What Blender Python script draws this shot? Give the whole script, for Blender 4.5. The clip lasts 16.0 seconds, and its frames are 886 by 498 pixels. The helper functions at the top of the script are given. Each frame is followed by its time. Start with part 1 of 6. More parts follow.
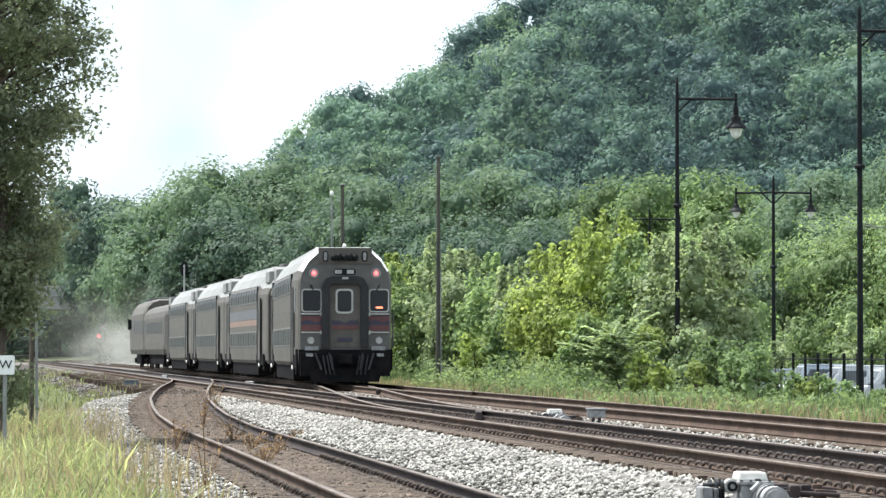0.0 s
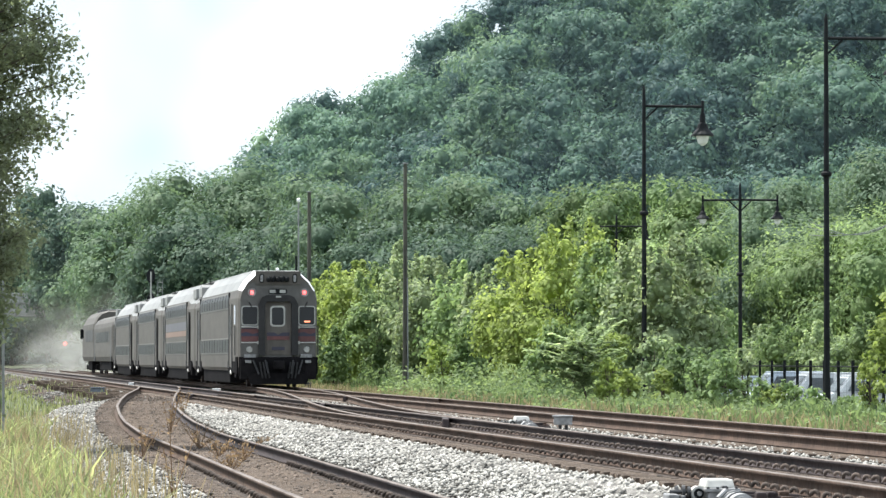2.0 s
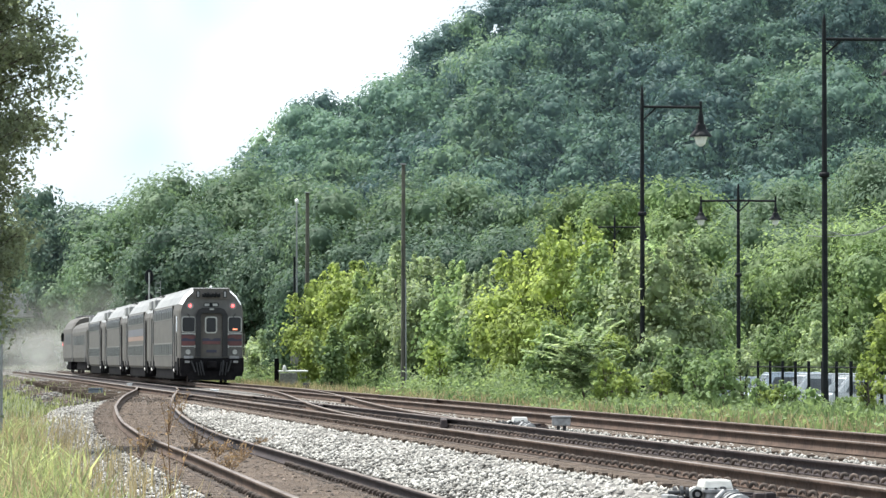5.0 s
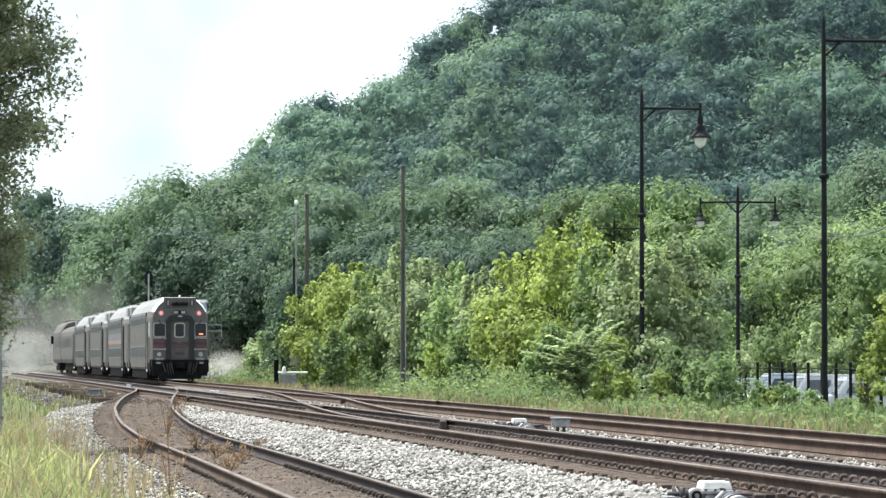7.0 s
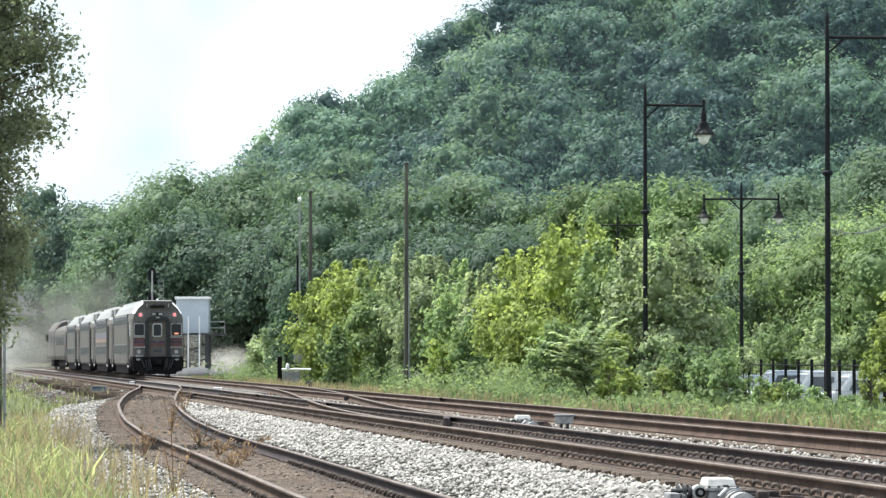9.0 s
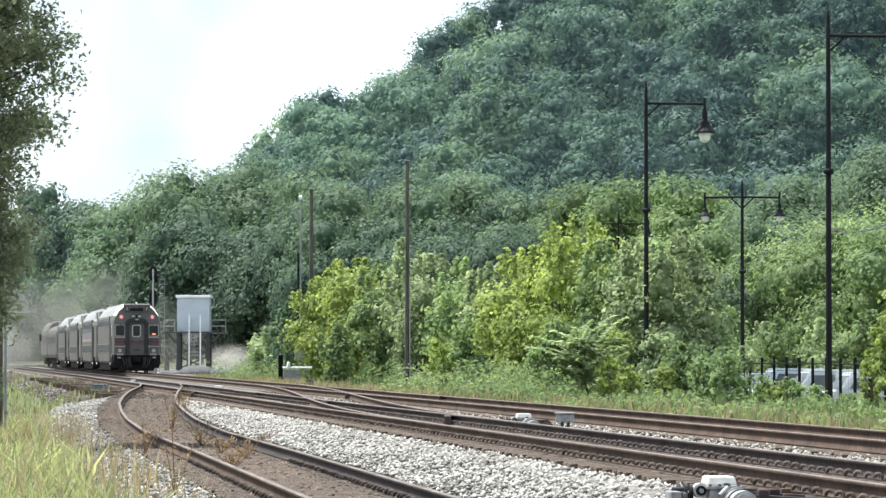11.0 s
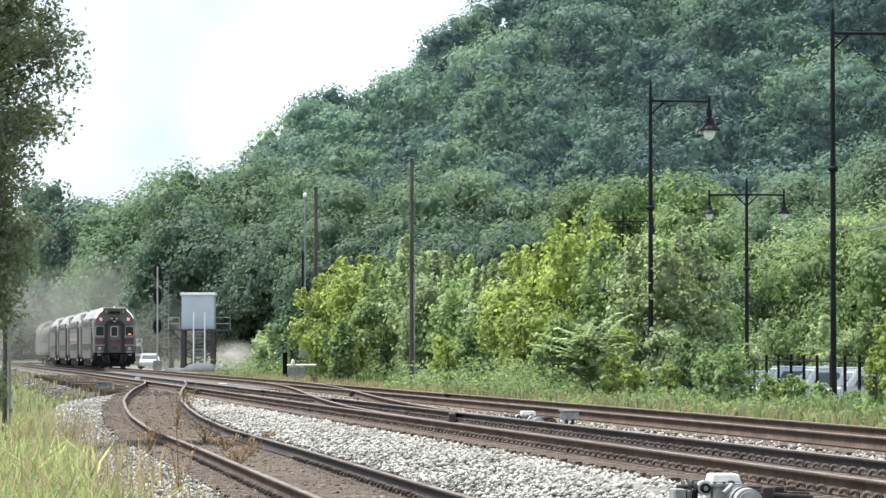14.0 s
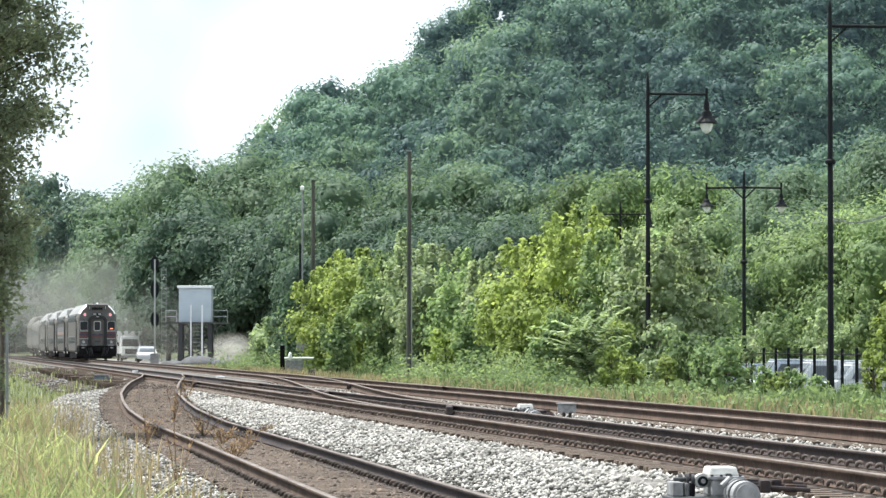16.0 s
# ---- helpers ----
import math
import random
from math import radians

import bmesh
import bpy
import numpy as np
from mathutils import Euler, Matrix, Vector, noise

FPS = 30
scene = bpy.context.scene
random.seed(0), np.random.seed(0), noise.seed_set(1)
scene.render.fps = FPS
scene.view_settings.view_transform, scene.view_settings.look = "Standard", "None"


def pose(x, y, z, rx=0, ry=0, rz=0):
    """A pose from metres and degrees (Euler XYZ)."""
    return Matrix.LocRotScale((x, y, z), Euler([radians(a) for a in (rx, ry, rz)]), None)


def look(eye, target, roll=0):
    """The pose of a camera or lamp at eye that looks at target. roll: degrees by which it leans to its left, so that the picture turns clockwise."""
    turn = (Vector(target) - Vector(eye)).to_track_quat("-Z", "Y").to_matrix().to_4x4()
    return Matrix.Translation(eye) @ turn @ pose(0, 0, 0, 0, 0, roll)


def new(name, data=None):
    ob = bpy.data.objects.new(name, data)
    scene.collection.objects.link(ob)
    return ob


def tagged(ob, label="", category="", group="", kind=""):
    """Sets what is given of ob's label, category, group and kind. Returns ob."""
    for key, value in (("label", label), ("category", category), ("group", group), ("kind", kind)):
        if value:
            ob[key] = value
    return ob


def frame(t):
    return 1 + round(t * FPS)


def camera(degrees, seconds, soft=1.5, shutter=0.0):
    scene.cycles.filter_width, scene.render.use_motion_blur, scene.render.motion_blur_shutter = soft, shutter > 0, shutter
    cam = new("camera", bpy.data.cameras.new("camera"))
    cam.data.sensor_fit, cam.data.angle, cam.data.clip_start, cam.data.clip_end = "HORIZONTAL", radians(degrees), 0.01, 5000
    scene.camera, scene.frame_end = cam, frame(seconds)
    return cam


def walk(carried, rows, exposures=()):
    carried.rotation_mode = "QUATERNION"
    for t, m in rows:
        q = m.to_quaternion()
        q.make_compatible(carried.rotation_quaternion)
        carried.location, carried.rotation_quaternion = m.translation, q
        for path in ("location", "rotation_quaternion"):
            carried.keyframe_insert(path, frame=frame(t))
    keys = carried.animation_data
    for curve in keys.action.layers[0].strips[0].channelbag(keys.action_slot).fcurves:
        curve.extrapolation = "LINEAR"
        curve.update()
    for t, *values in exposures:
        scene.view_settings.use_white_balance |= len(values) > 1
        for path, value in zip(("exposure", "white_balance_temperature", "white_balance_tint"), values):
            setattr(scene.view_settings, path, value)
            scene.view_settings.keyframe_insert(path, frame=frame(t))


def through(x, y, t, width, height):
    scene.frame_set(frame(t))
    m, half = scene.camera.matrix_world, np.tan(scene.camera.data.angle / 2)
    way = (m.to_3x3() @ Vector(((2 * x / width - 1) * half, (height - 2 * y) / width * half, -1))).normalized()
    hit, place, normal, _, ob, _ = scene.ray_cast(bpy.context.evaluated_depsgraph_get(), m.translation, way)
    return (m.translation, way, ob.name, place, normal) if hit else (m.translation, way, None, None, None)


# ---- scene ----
cam = camera(12.71, 16.0, 1.45)
EYE = (0.0, 0.0, 1.08)
TURNS = [(0.0, 0.486, 91.4751), (0.5, 0.4831, 91.4989), (1.0, 0.2482, 91.478), (1.5, 0.001, 91.576),
         (2.0, 0.0094, 91.5784), (2.5, 0.0265, 91.5755), (3.0, 0.0241, 91.5869), (3.5, 0.0369, 91.5892),
         (4.0, 0.01, 91.5892), (6.5, -0.0246, 91.5902), (7.0, -0.0241, 91.6091), (7.5, -0.0246, 91.5731),
         (8.0, 0.0, 91.5622), (8.5, 0.0152, 91.5741), (9.0, 0.026, 91.5631), (11.5, 0.0487, 91.5386),
         (12.0, 0.0739, 91.5509), (12.5, 0.1107, 91.5357), (13.0, 0.1217, 91.5149), (13.5, 0.0966, 91.5106),
         (14.0, 0.1027, 91.5026), (14.5, 0.0739, 91.5006), (15.0, 0.0606, 91.4643), (15.5, 0.0147, 91.4259),
         (16.0, 0.0644, 91.4013)]
walk(cam, [(t, pose(*EYE, tilt, 0, turn)) for t, turn, tilt in TURNS], [(0, 1.05), (16, 1.05)])

# ---- light ----
SUN_TO = Vector((-0.36, 0.24, 0.90)).normalized()
world = bpy.data.worlds.new("sky")
scene.world = world
world.use_nodes = True
wn, wl = world.node_tree.nodes, world.node_tree.links
sky = wn.new("ShaderNodeTexSky")
sky.sky_type, sky.sun_disc = "NISHITA", False
sky.sun_elevation = math.asin(SUN_TO.z)
sky.sun_rotation = math.atan2(SUN_TO.x, SUN_TO.y)
sky.dust_density, sky.air_density = 4.0, 1.0
veil = wn.new("ShaderNodeMixRGB")
veil.inputs[0].default_value = 0.85
# thin bright cloud with paler blue gaps, the same all over the sky
where, puffs, spread, cloud = [wn.new("ShaderNode" + k) for k in ("TexCoord", "TexNoise", "MapRange", "MixRGB")]
puffs.inputs["Scale"].default_value, puffs.inputs["Detail"].default_value = 5.5, 4
spread.inputs["From Min"].default_value, spread.inputs["From Max"].default_value = 0.40, 0.62
cloud.inputs[1].default_value, cloud.inputs[2].default_value = (3.5, 4.35, 4.75, 1), (8.9, 9.7, 10.5, 1)
wl.new(where.outputs["Generated"], puffs.inputs[0])
wl.new(puffs.outputs[0], spread.inputs[0])
wl.new(spread.outputs[0], cloud.inputs[0])
wl.new(cloud.outputs[0], veil.inputs[2])
wl.new(sky.outputs[0], veil.inputs[1])
wl.new(veil.outputs[0], wn["Background"].inputs[0])
wn["Background"].inputs[1].default_value = 0.11
sun_data = bpy.data.lights.new("sun", "SUN")
sun_data.energy, sun_data.angle, sun_data.color = 5.0, radians(0.6), (0.98, 0.97, 0.92)
sun = new("sun", sun_data)
sun.matrix_world = look((0, 0, 60), Vector((0, 0, 60)) - SUN_TO)


# ---- materials ----
def shader(name, dark, light, scale=6.0, rough=0.8, metal=0.0, bump=0.0, by_piece=0.0, stretch=(1, 1, 1), spec=0.5):
    """Two colours mixed by noise at two sizes, with bump; by_piece varies the brightness from piece to piece."""
    m = bpy.data.materials.new(name)
    m.use_nodes = True
    n, l = m.node_tree.nodes, m.node_tree.links
    b = n["Principled BSDF"]
    b.inputs["Roughness"].default_value, b.inputs["Metallic"].default_value = rough, metal
    b.inputs["Specular IOR Level"].default_value = spec
    co, mp = n.new("ShaderNodeTexCoord"), n.new("ShaderNodeMapping")
    mp.inputs["Scale"].default_value = stretch
    l.new(co.outputs["Object"], mp.inputs[0])
    fine, coarse = n.new("ShaderNodeTexNoise"), n.new("ShaderNodeTexNoise")
    fine.inputs["Scale"].default_value, fine.inputs["Detail"].default_value = scale, 5
    coarse.inputs["Scale"].default_value, coarse.inputs["Detail"].default_value = scale * 0.13, 3
    l.new(mp.outputs[0], fine.inputs[0])
    l.new(mp.outputs[0], coarse.inputs[0])
    add = n.new("ShaderNodeMath")
    add.operation = "ADD"
    l.new(fine.outputs[0], add.inputs[0])
    l.new(coarse.outputs[0], add.inputs[1])
    ramp = n.new("ShaderNodeMapRange")
    ramp.inputs["From Min"].default_value, ramp.inputs["From Max"].default_value = 0.72, 1.28
    l.new(add.outputs[0], ramp.inputs[0])
    mix = n.new("ShaderNodeMixRGB")
    mix.inputs[1].default_value, mix.inputs[2].default_value = (*dark, 1), (*light, 1)
    l.new(ramp.outputs[0], mix.inputs[0])
    out = mix.outputs[0]
    if by_piece:
        geo, hsv, rng = n.new("ShaderNodeNewGeometry"), n.new("ShaderNodeHueSaturation"), n.new("ShaderNodeMapRange")
        info, both = n.new("ShaderNodeObjectInfo"), n.new("ShaderNodeMath")
        both.operation = "ADD"
        l.new(geo.outputs["Random Per Island"], both.inputs[0])
        l.new(info.outputs["Random"], both.inputs[1])
        rng.inputs["From Max"].default_value = 2.0
        rng.inputs["To Min"].default_value, rng.inputs["To Max"].default_value = 1 - by_piece, 1 + by_piece
        l.new(both.outputs[0], rng.inputs[0])
        l.new(rng.outputs[0], hsv.inputs["Value"])
        l.new(out, hsv.inputs["Color"])
        out = hsv.outputs[0]
    l.new(out, b.inputs["Base Color"])
    if bump:
        bm_ = n.new("ShaderNodeBump")
        bm_.inputs["Strength"].default_value, bm_.inputs["Distance"].default_value = bump, 0.05
        l.new(fine.outputs[0], bm_.inputs["Height"])
        l.new(bm_.outputs[0], b.inputs["Normal"])
    return m


def leaf_shader(name, dark, light, scale=0.6, vary=0.45, glow=0.42, rough=0.6):
    """Foliage: leaves differ one by one and patch by patch, and let light through."""
    m = shader(name, dark, light, scale, rough, by_piece=vary, spec=0.14)
    n, l = m.node_tree.nodes, m.node_tree.links
    b = n["Principled BSDF"]
    col = b.inputs["Base Color"].links[0].from_socket
    tr, mixs = n.new("ShaderNodeBsdfTranslucent"), n.new("ShaderNodeMixShader")
    gam = n.new("ShaderNodeMixRGB")
    gam.blend_type = "MULTIPLY"
    gam.inputs[0].default_value, gam.inputs[2].default_value = 1.0, (1.6, 1.6, 1.2, 1)
    l.new(col, gam.inputs[1])
    l.new(gam.outputs[0], tr.inputs[0])
    mixs.inputs[0].default_value = glow
    l.new(b.outputs[0], mixs.inputs[1])
    l.new(tr.outputs[0], mixs.inputs[2])
    l.new(mixs.outputs[0], n["Material Output"].inputs[0])
    return m


def glowing(name, colour, strength):
    m = bpy.data.materials.new(name)
    m.use_nodes = True
    b = m.node_tree.nodes["Principled BSDF"]
    b.inputs["Base Color"].default_value = (*colour, 1)
    b.inputs["Emission Color"].default_value, b.inputs["Emission Strength"].default_value = (*colour, 1), strength
    return m


def glassy(name, colour, rough=0.05):
    m = shader(name, colour, tuple(c * 1.5 for c in colour), 2.0, rough)
    m.node_tree.nodes["Principled BSDF"].inputs["Specular IOR Level"].default_value = 0.22
    return m


M_EARTH = shader("earth_and_turf", (0.03, 0.042, 0.016), (0.085, 0.092, 0.038), 1.2, 0.95, bump=0.5)
# forest floor: the shade under the crowns is put into a near-black green
M_FLOOR = shader("shade_dark_floor", (0.009, 0.018, 0.012), (0.02, 0.034, 0.02), 0.4, 1.0, bump=0.5, spec=0.0)
M_BALLAST = shader("pale_ballast", (0.05, 0.044, 0.039), (0.17, 0.158, 0.145), 14, 0.9, bump=1.0)
M_STONE = shader("crushed_stone", (0.07, 0.065, 0.058), (0.31, 0.298, 0.275), 9, 0.85, by_piece=0.9)
M_DIRTY = shader("dirty_siding_bed", (0.010, 0.007, 0.0055), (0.045, 0.032, 0.024), 8, 0.95, bump=1.0)
M_DSTONE = shader("rusty_stone", (0.012, 0.009, 0.007), (0.115, 0.085, 0.066), 6, 0.9, by_piece=0.95)
M_RUST = shader("rusty_rail_steel", (0.036, 0.023, 0.018), (0.098, 0.065, 0.049), 9, 0.85, 0.05, 0.3, spec=0.2)
M_RUSTDARK = shader("dark_rail_steel", (0.018, 0.014, 0.016), (0.055, 0.041, 0.04), 9, 0.75, 0.1, 0.3, spec=0.2)
M_HEAD = shader("worn_railhead", (0.09, 0.073, 0.065), (0.18, 0.155, 0.142), 7, 0.75, 0.05, spec=0.12)
M_TIE = shader("creosoted_tie_wood", (0.035, 0.024, 0.018), (0.12, 0.085, 0.06), 5, 0.9, bump=0.7, by_piece=0.3, stretch=(1, 6, 6))
M_CLIP = shader("rusty_clips", (0.022, 0.016, 0.013), (0.105, 0.078, 0.064), 14, 0.8, 0.1, by_piece=0.7)
M_HEAP = shader("dark_grey_gravel", (0.042, 0.044, 0.048), (0.095, 0.097, 0.103), 3, 0.95, bump=0.8)
M_GRAVEL = shader("grey_road_gravel", (0.17, 0.165, 0.16), (0.28, 0.275, 0.265), 3, 0.95, bump=0.6)
M_BARK = shader("bark", (0.04, 0.032, 0.025), (0.13, 0.105, 0.085), 6, 0.95, bump=0.9, stretch=(3, 3, 0.6))
M_POLEWOOD = shader("weathered_pole_wood", (0.03, 0.03, 0.024), (0.09, 0.088, 0.07), 5, 0.9, bump=0.4, stretch=(4, 4, 0.4))
M_BLACK = shader("black_paint", (0.006, 0.007, 0.008), (0.014, 0.016, 0.018), 5, 0.65, spec=0.12)
M_STEEL = shader("galvanised_steel", (0.16, 0.17, 0.17), (0.27, 0.28, 0.28), 7, 0.6, 0.3)
M_SILVER = shader("silver_car_paint", (0.066, 0.060, 0.054), (0.105, 0.096, 0.087), 3, 0.6, 0.0, stretch=(1, 0.2, 1), spec=0.25)
M_GREYEND = shader("grey_end_paint", (0.062, 0.060, 0.058), (0.095, 0.092, 0.088), 5, 0.5, 0.1)
M_ROOFW = shader("pale_roof_paint", (0.14, 0.14, 0.138), (0.235, 0.233, 0.228), 2, 0.5)
M_DARKGREY = shader("charcoal_paint", (0.02, 0.021, 0.024), (0.05, 0.05, 0.055), 5, 0.55)
M_RUBBER = shader("black_rubber", (0.010, 0.010, 0.011), (0.022, 0.022, 0.024), 8, 0.85)
# near-black: grime plus the shade below the cars, put into the colour
M_UNDER = shader("grimy_shaded_underframe", (0.005, 0.005, 0.006), (0.014, 0.013, 0.014), 6, 0.95, spec=0.04)
M_GLASS = glassy("dark_window_glass", (0.012, 0.013, 0.015), 0.12)
M_SIDEGLASS = shader("tinted_side_glass", (0.009, 0.009, 0.009), (0.02, 0.019, 0.019), 2, 0.4, spec=0.15)
M_BAND = shader("window_band_grey", (0.085, 0.077, 0.069), (0.118, 0.107, 0.096), 4, 0.5)
M_REDB = shader("dull_red_stripe", (0.07, 0.02, 0.022), (0.115, 0.034, 0.034), 5, 0.5)
M_NAVY = shader("navy_stripe", (0.014, 0.014, 0.032), (0.026, 0.026, 0.055), 5, 0.5)
M_ORANGE = shader("faded_orange_stripe", (0.16, 0.09, 0.065), (0.20, 0.12, 0.085), 3, 0.5)
M_BLUEGREY = shader("faded_blue_stripe", (0.06, 0.06, 0.075), (0.085, 0.083, 0.10), 3, 0.5)
M_TRIM = shader("bright_window_trim", (0.28, 0.28, 0.27), (0.42, 0.42, 0.40), 6, 0.45, 0.3)
M_WHITE = shader("white_paint", (0.66, 0.67, 0.68), (0.80, 0.81, 0.82), 2, 0.5)
M_OFFWHITE = shader("weathered_white_casting", (0.34, 0.335, 0.315), (0.54, 0.53, 0.51), 9, 0.65, bump=0.2)
M_GREYCAST = shader("grey_casting", (0.13, 0.13, 0.132), (0.32, 0.32, 0.325), 12, 0.6, 0.2)
M_CABIN = shader("pale_blue_grey_cladding", (0.36, 0.41, 0.46), (0.44, 0.49, 0.54), 1.2, 0.6)
M_CONCRETE = shader("weathered_concrete", (0.24, 0.24, 0.24), (0.40, 0.40, 0.39), 1.5, 0.9, bump=0.3)
M_CARSILVER = shader("silver_vehicle_paint", (0.36, 0.41, 0.48), (0.44, 0.49, 0.56), 1, 0.28, 0.3)
M_CARWHITE = shader("white_vehicle_paint", (0.40, 0.42, 0.45), (0.50, 0.52, 0.55), 1, 0.3)
M_REDLAMP = glowing("lit_red_lens", (1.0, 0.06, 0.06), 4.0)
M_AMBER = glowing("lit_amber_sign", (1.0, 0.30, 0.16), 0.8)
M_LENS = glassy("clear_lamp_globe", (0.55, 0.56, 0.55), 0.15)

def dust_shader(name="airborne_dust", tint=(0.66, 0.65, 0.60, 1), low=0.25):
    """Airborne dust: a thin veil, uneven, thinning out towards the rim of the puff; its density is the object's own alpha."""
    m = bpy.data.materials.new(name)
    m.use_nodes = True
    n, l = m.node_tree.nodes, m.node_tree.links
    n.remove(n["Principled BSDF"])
    co, info, sep, puff = n.new("ShaderNodeTexCoord"), n.new("ShaderNodeObjectInfo"), n.new("ShaderNodeVectorMath"), n.new("ShaderNodeTexNoise")
    sep.operation = "MULTIPLY"
    sep.inputs[1].default_value = (1, 0.0, 1)
    l.new(co.outputs["Object"], sep.inputs[0])
    length = n.new("ShaderNodeVectorMath")
    length.operation = "LENGTH"
    l.new(sep.outputs[0], length.inputs[0])
    rim = n.new("ShaderNodeMapRange")
    rim.interpolation_type = "SMOOTHSTEP"
    rim.inputs["From Min"].default_value, rim.inputs["From Max"].default_value = 1.02, 0.15
    l.new(length.outputs["Value"], rim.inputs[0])
    puff.inputs["Scale"].default_value, puff.inputs["Detail"].default_value = 1.7, 5
    l.new(co.outputs["Object"], puff.inputs[0])
    uneven = n.new("ShaderNodeMapRange")
    uneven.inputs["From Min"].default_value, uneven.inputs["From Max"].default_value = 0.32, 0.62
    uneven.inputs["To Min"].default_value = low
    l.new(puff.outputs[0], uneven.inputs[0])
    a, b = n.new("ShaderNodeMath"), n.new("ShaderNodeMath")
    a.operation = b.operation = "MULTIPLY"
    l.new(rim.outputs[0], a.inputs[0])
    l.new(uneven.outputs[0], a.inputs[1])
    l.new(a.outputs[0], b.inputs[0])
    l.new(info.outputs["Alpha"], b.inputs[1])
    clear, grain, through, both, mix = [n.new("ShaderNode" + k) for k in ("BsdfTransparent", "BsdfDiffuse", "BsdfTranslucent", "MixShader", "MixShader")]
    grain.inputs[0].default_value = through.inputs[0].default_value = tint
    l.new(grain.outputs[0], both.inputs[1])
    l.new(through.outputs[0], both.inputs[2])
    l.new(b.outputs[0], mix.inputs[0])
    l.new(clear.outputs[0], mix.inputs[1])
    l.new(both.outputs[0], mix.inputs[2])
    l.new(mix.outputs[0], n["Material Output"].inputs[0])
    return m


M_DUST = dust_shader()
# tint of the added shell that imitates haze and lifts the hill's darks
M_HAZE = dust_shader("haze_veil", (0.38, 0.50, 0.66, 1), 0.75)
# pale base colour stands in for reflections on the vehicle windows
M_CARGLASS = glassy("reflection_tinted_glass", (0.15, 0.17, 0.19))
M_BLUEBOX = shader("blue_grey_paint", (0.07, 0.09, 0.11), (0.13, 0.15, 0.18), 6, 0.6)

L_YELLOW = leaf_shader("yellow_green_leaves", (0.095, 0.14, 0.04), (0.36, 0.425, 0.145), 0.8)
L_LIGHT = leaf_shader("fresh_green_leaves", (0.07, 0.118, 0.055), (0.265, 0.345, 0.165), 0.8)
L_SILVER = leaf_shader("pale_backed_leaves", (0.085, 0.135, 0.07), (0.41, 0.48, 0.29), 0.9, 0.55)
L_MID = leaf_shader("woodland_leaves", (0.055, 0.098, 0.066), (0.16, 0.22, 0.135), 0.35, 0.18, 0.36)
L_DARK = leaf_shader("deep_woodland_leaves", (0.04, 0.074, 0.056), (0.11, 0.16, 0.11), 0.3, 0.18, 0.34)
# blue cast of distance haze is mixed into these three leaf colours
L_HILL = leaf_shader("hazed_hill_leaves", (0.040, 0.078, 0.068), (0.125, 0.205, 0.145), 0.12, 0.14, 0.34)
L_HILLDEEP = leaf_shader("hazed_hill_deep_leaves", (0.028, 0.060, 0.060), (0.082, 0.14, 0.115), 0.12, 0.14, 0.30)
L_HILLPALE = leaf_shader("hazed_hill_pale_leaves", (0.060, 0.108, 0.080), (0.18, 0.265, 0.16), 0.12, 0.14, 0.38)
L_NEAR = leaf_shader("poplar_leaves", (0.085, 0.105, 0.08), (0.235, 0.26, 0.168), 1.0, 0.6, 0.5)
L_GRASS = leaf_shader("long_grass_blades", (0.105, 0.138, 0.06), (0.36, 0.375, 0.205), 0.5, 0.75)
L_WEED = leaf_shader("lineside_weeds", (0.058, 0.095, 0.044), (0.20, 0.25, 0.125), 0.35, 0.6)
L_RUSSET = leaf_shader("russet_stalks", (0.16, 0.105, 0.07), (0.30, 0.215, 0.15), 2.0, 0.4)
L_DRY = leaf_shader("dry_stalks", (0.21, 0.165, 0.11), (0.35, 0.29, 0.20), 2.0, 0.4)


# ---- mesh tools ----
def quick_mesh(name, verts, faces, mats, index=None, smooth=False):
    """A mesh from arrays: verts (n, 3), faces (m, k)."""
    verts, faces = np.asarray(verts, np.float32), np.asarray(faces, np.int32)
    me = bpy.data.meshes.new(name)
    m, k = faces.shape
    me.vertices.add(len(verts))
    me.vertices.foreach_set("co", verts.ravel())
    me.loops.add(m * k)
    me.loops.foreach_set("vertex_index", faces.ravel())
    me.polygons.add(m)
    me.polygons.foreach_set("loop_start", np.arange(0, m * k, k, dtype=np.int32))
    me.polygons.foreach_set("loop_total", np.full(m, k, np.int32))
    for mat in mats if isinstance(mats, (list, tuple)) else [mats]:
        me.materials.append(mat)
    if index is not None:
        me.polygons.foreach_set("material_index", np.asarray(index, np.int32))
    if smooth:
        me.polygons.foreach_set("use_smooth", np.ones(m, bool))
    me.update(calc_edges=True)
    me.validate()
    return me


def part(name, bm, material, parent, label="", smooth=False):
    me = bpy.data.meshes.new(name)
    bmesh.ops.recalc_face_normals(bm, faces=bm.faces[:])
    bm.to_mesh(me)
    bm.free()
    for mat in material if isinstance(material, (list, tuple)) else [material]:
        me.materials.append(mat)
    if smooth:
        for p in me.polygons:
            p.use_smooth = True
    ob = new(name, me)
    ob.parent = parent
    return tagged(ob, label)


def mesh_part(name, me, parent, m=None, label=""):
    ob = new(name, me)
    ob.parent = parent
    if m is not None:
        ob.matrix_basis = m
    return tagged(ob, label)


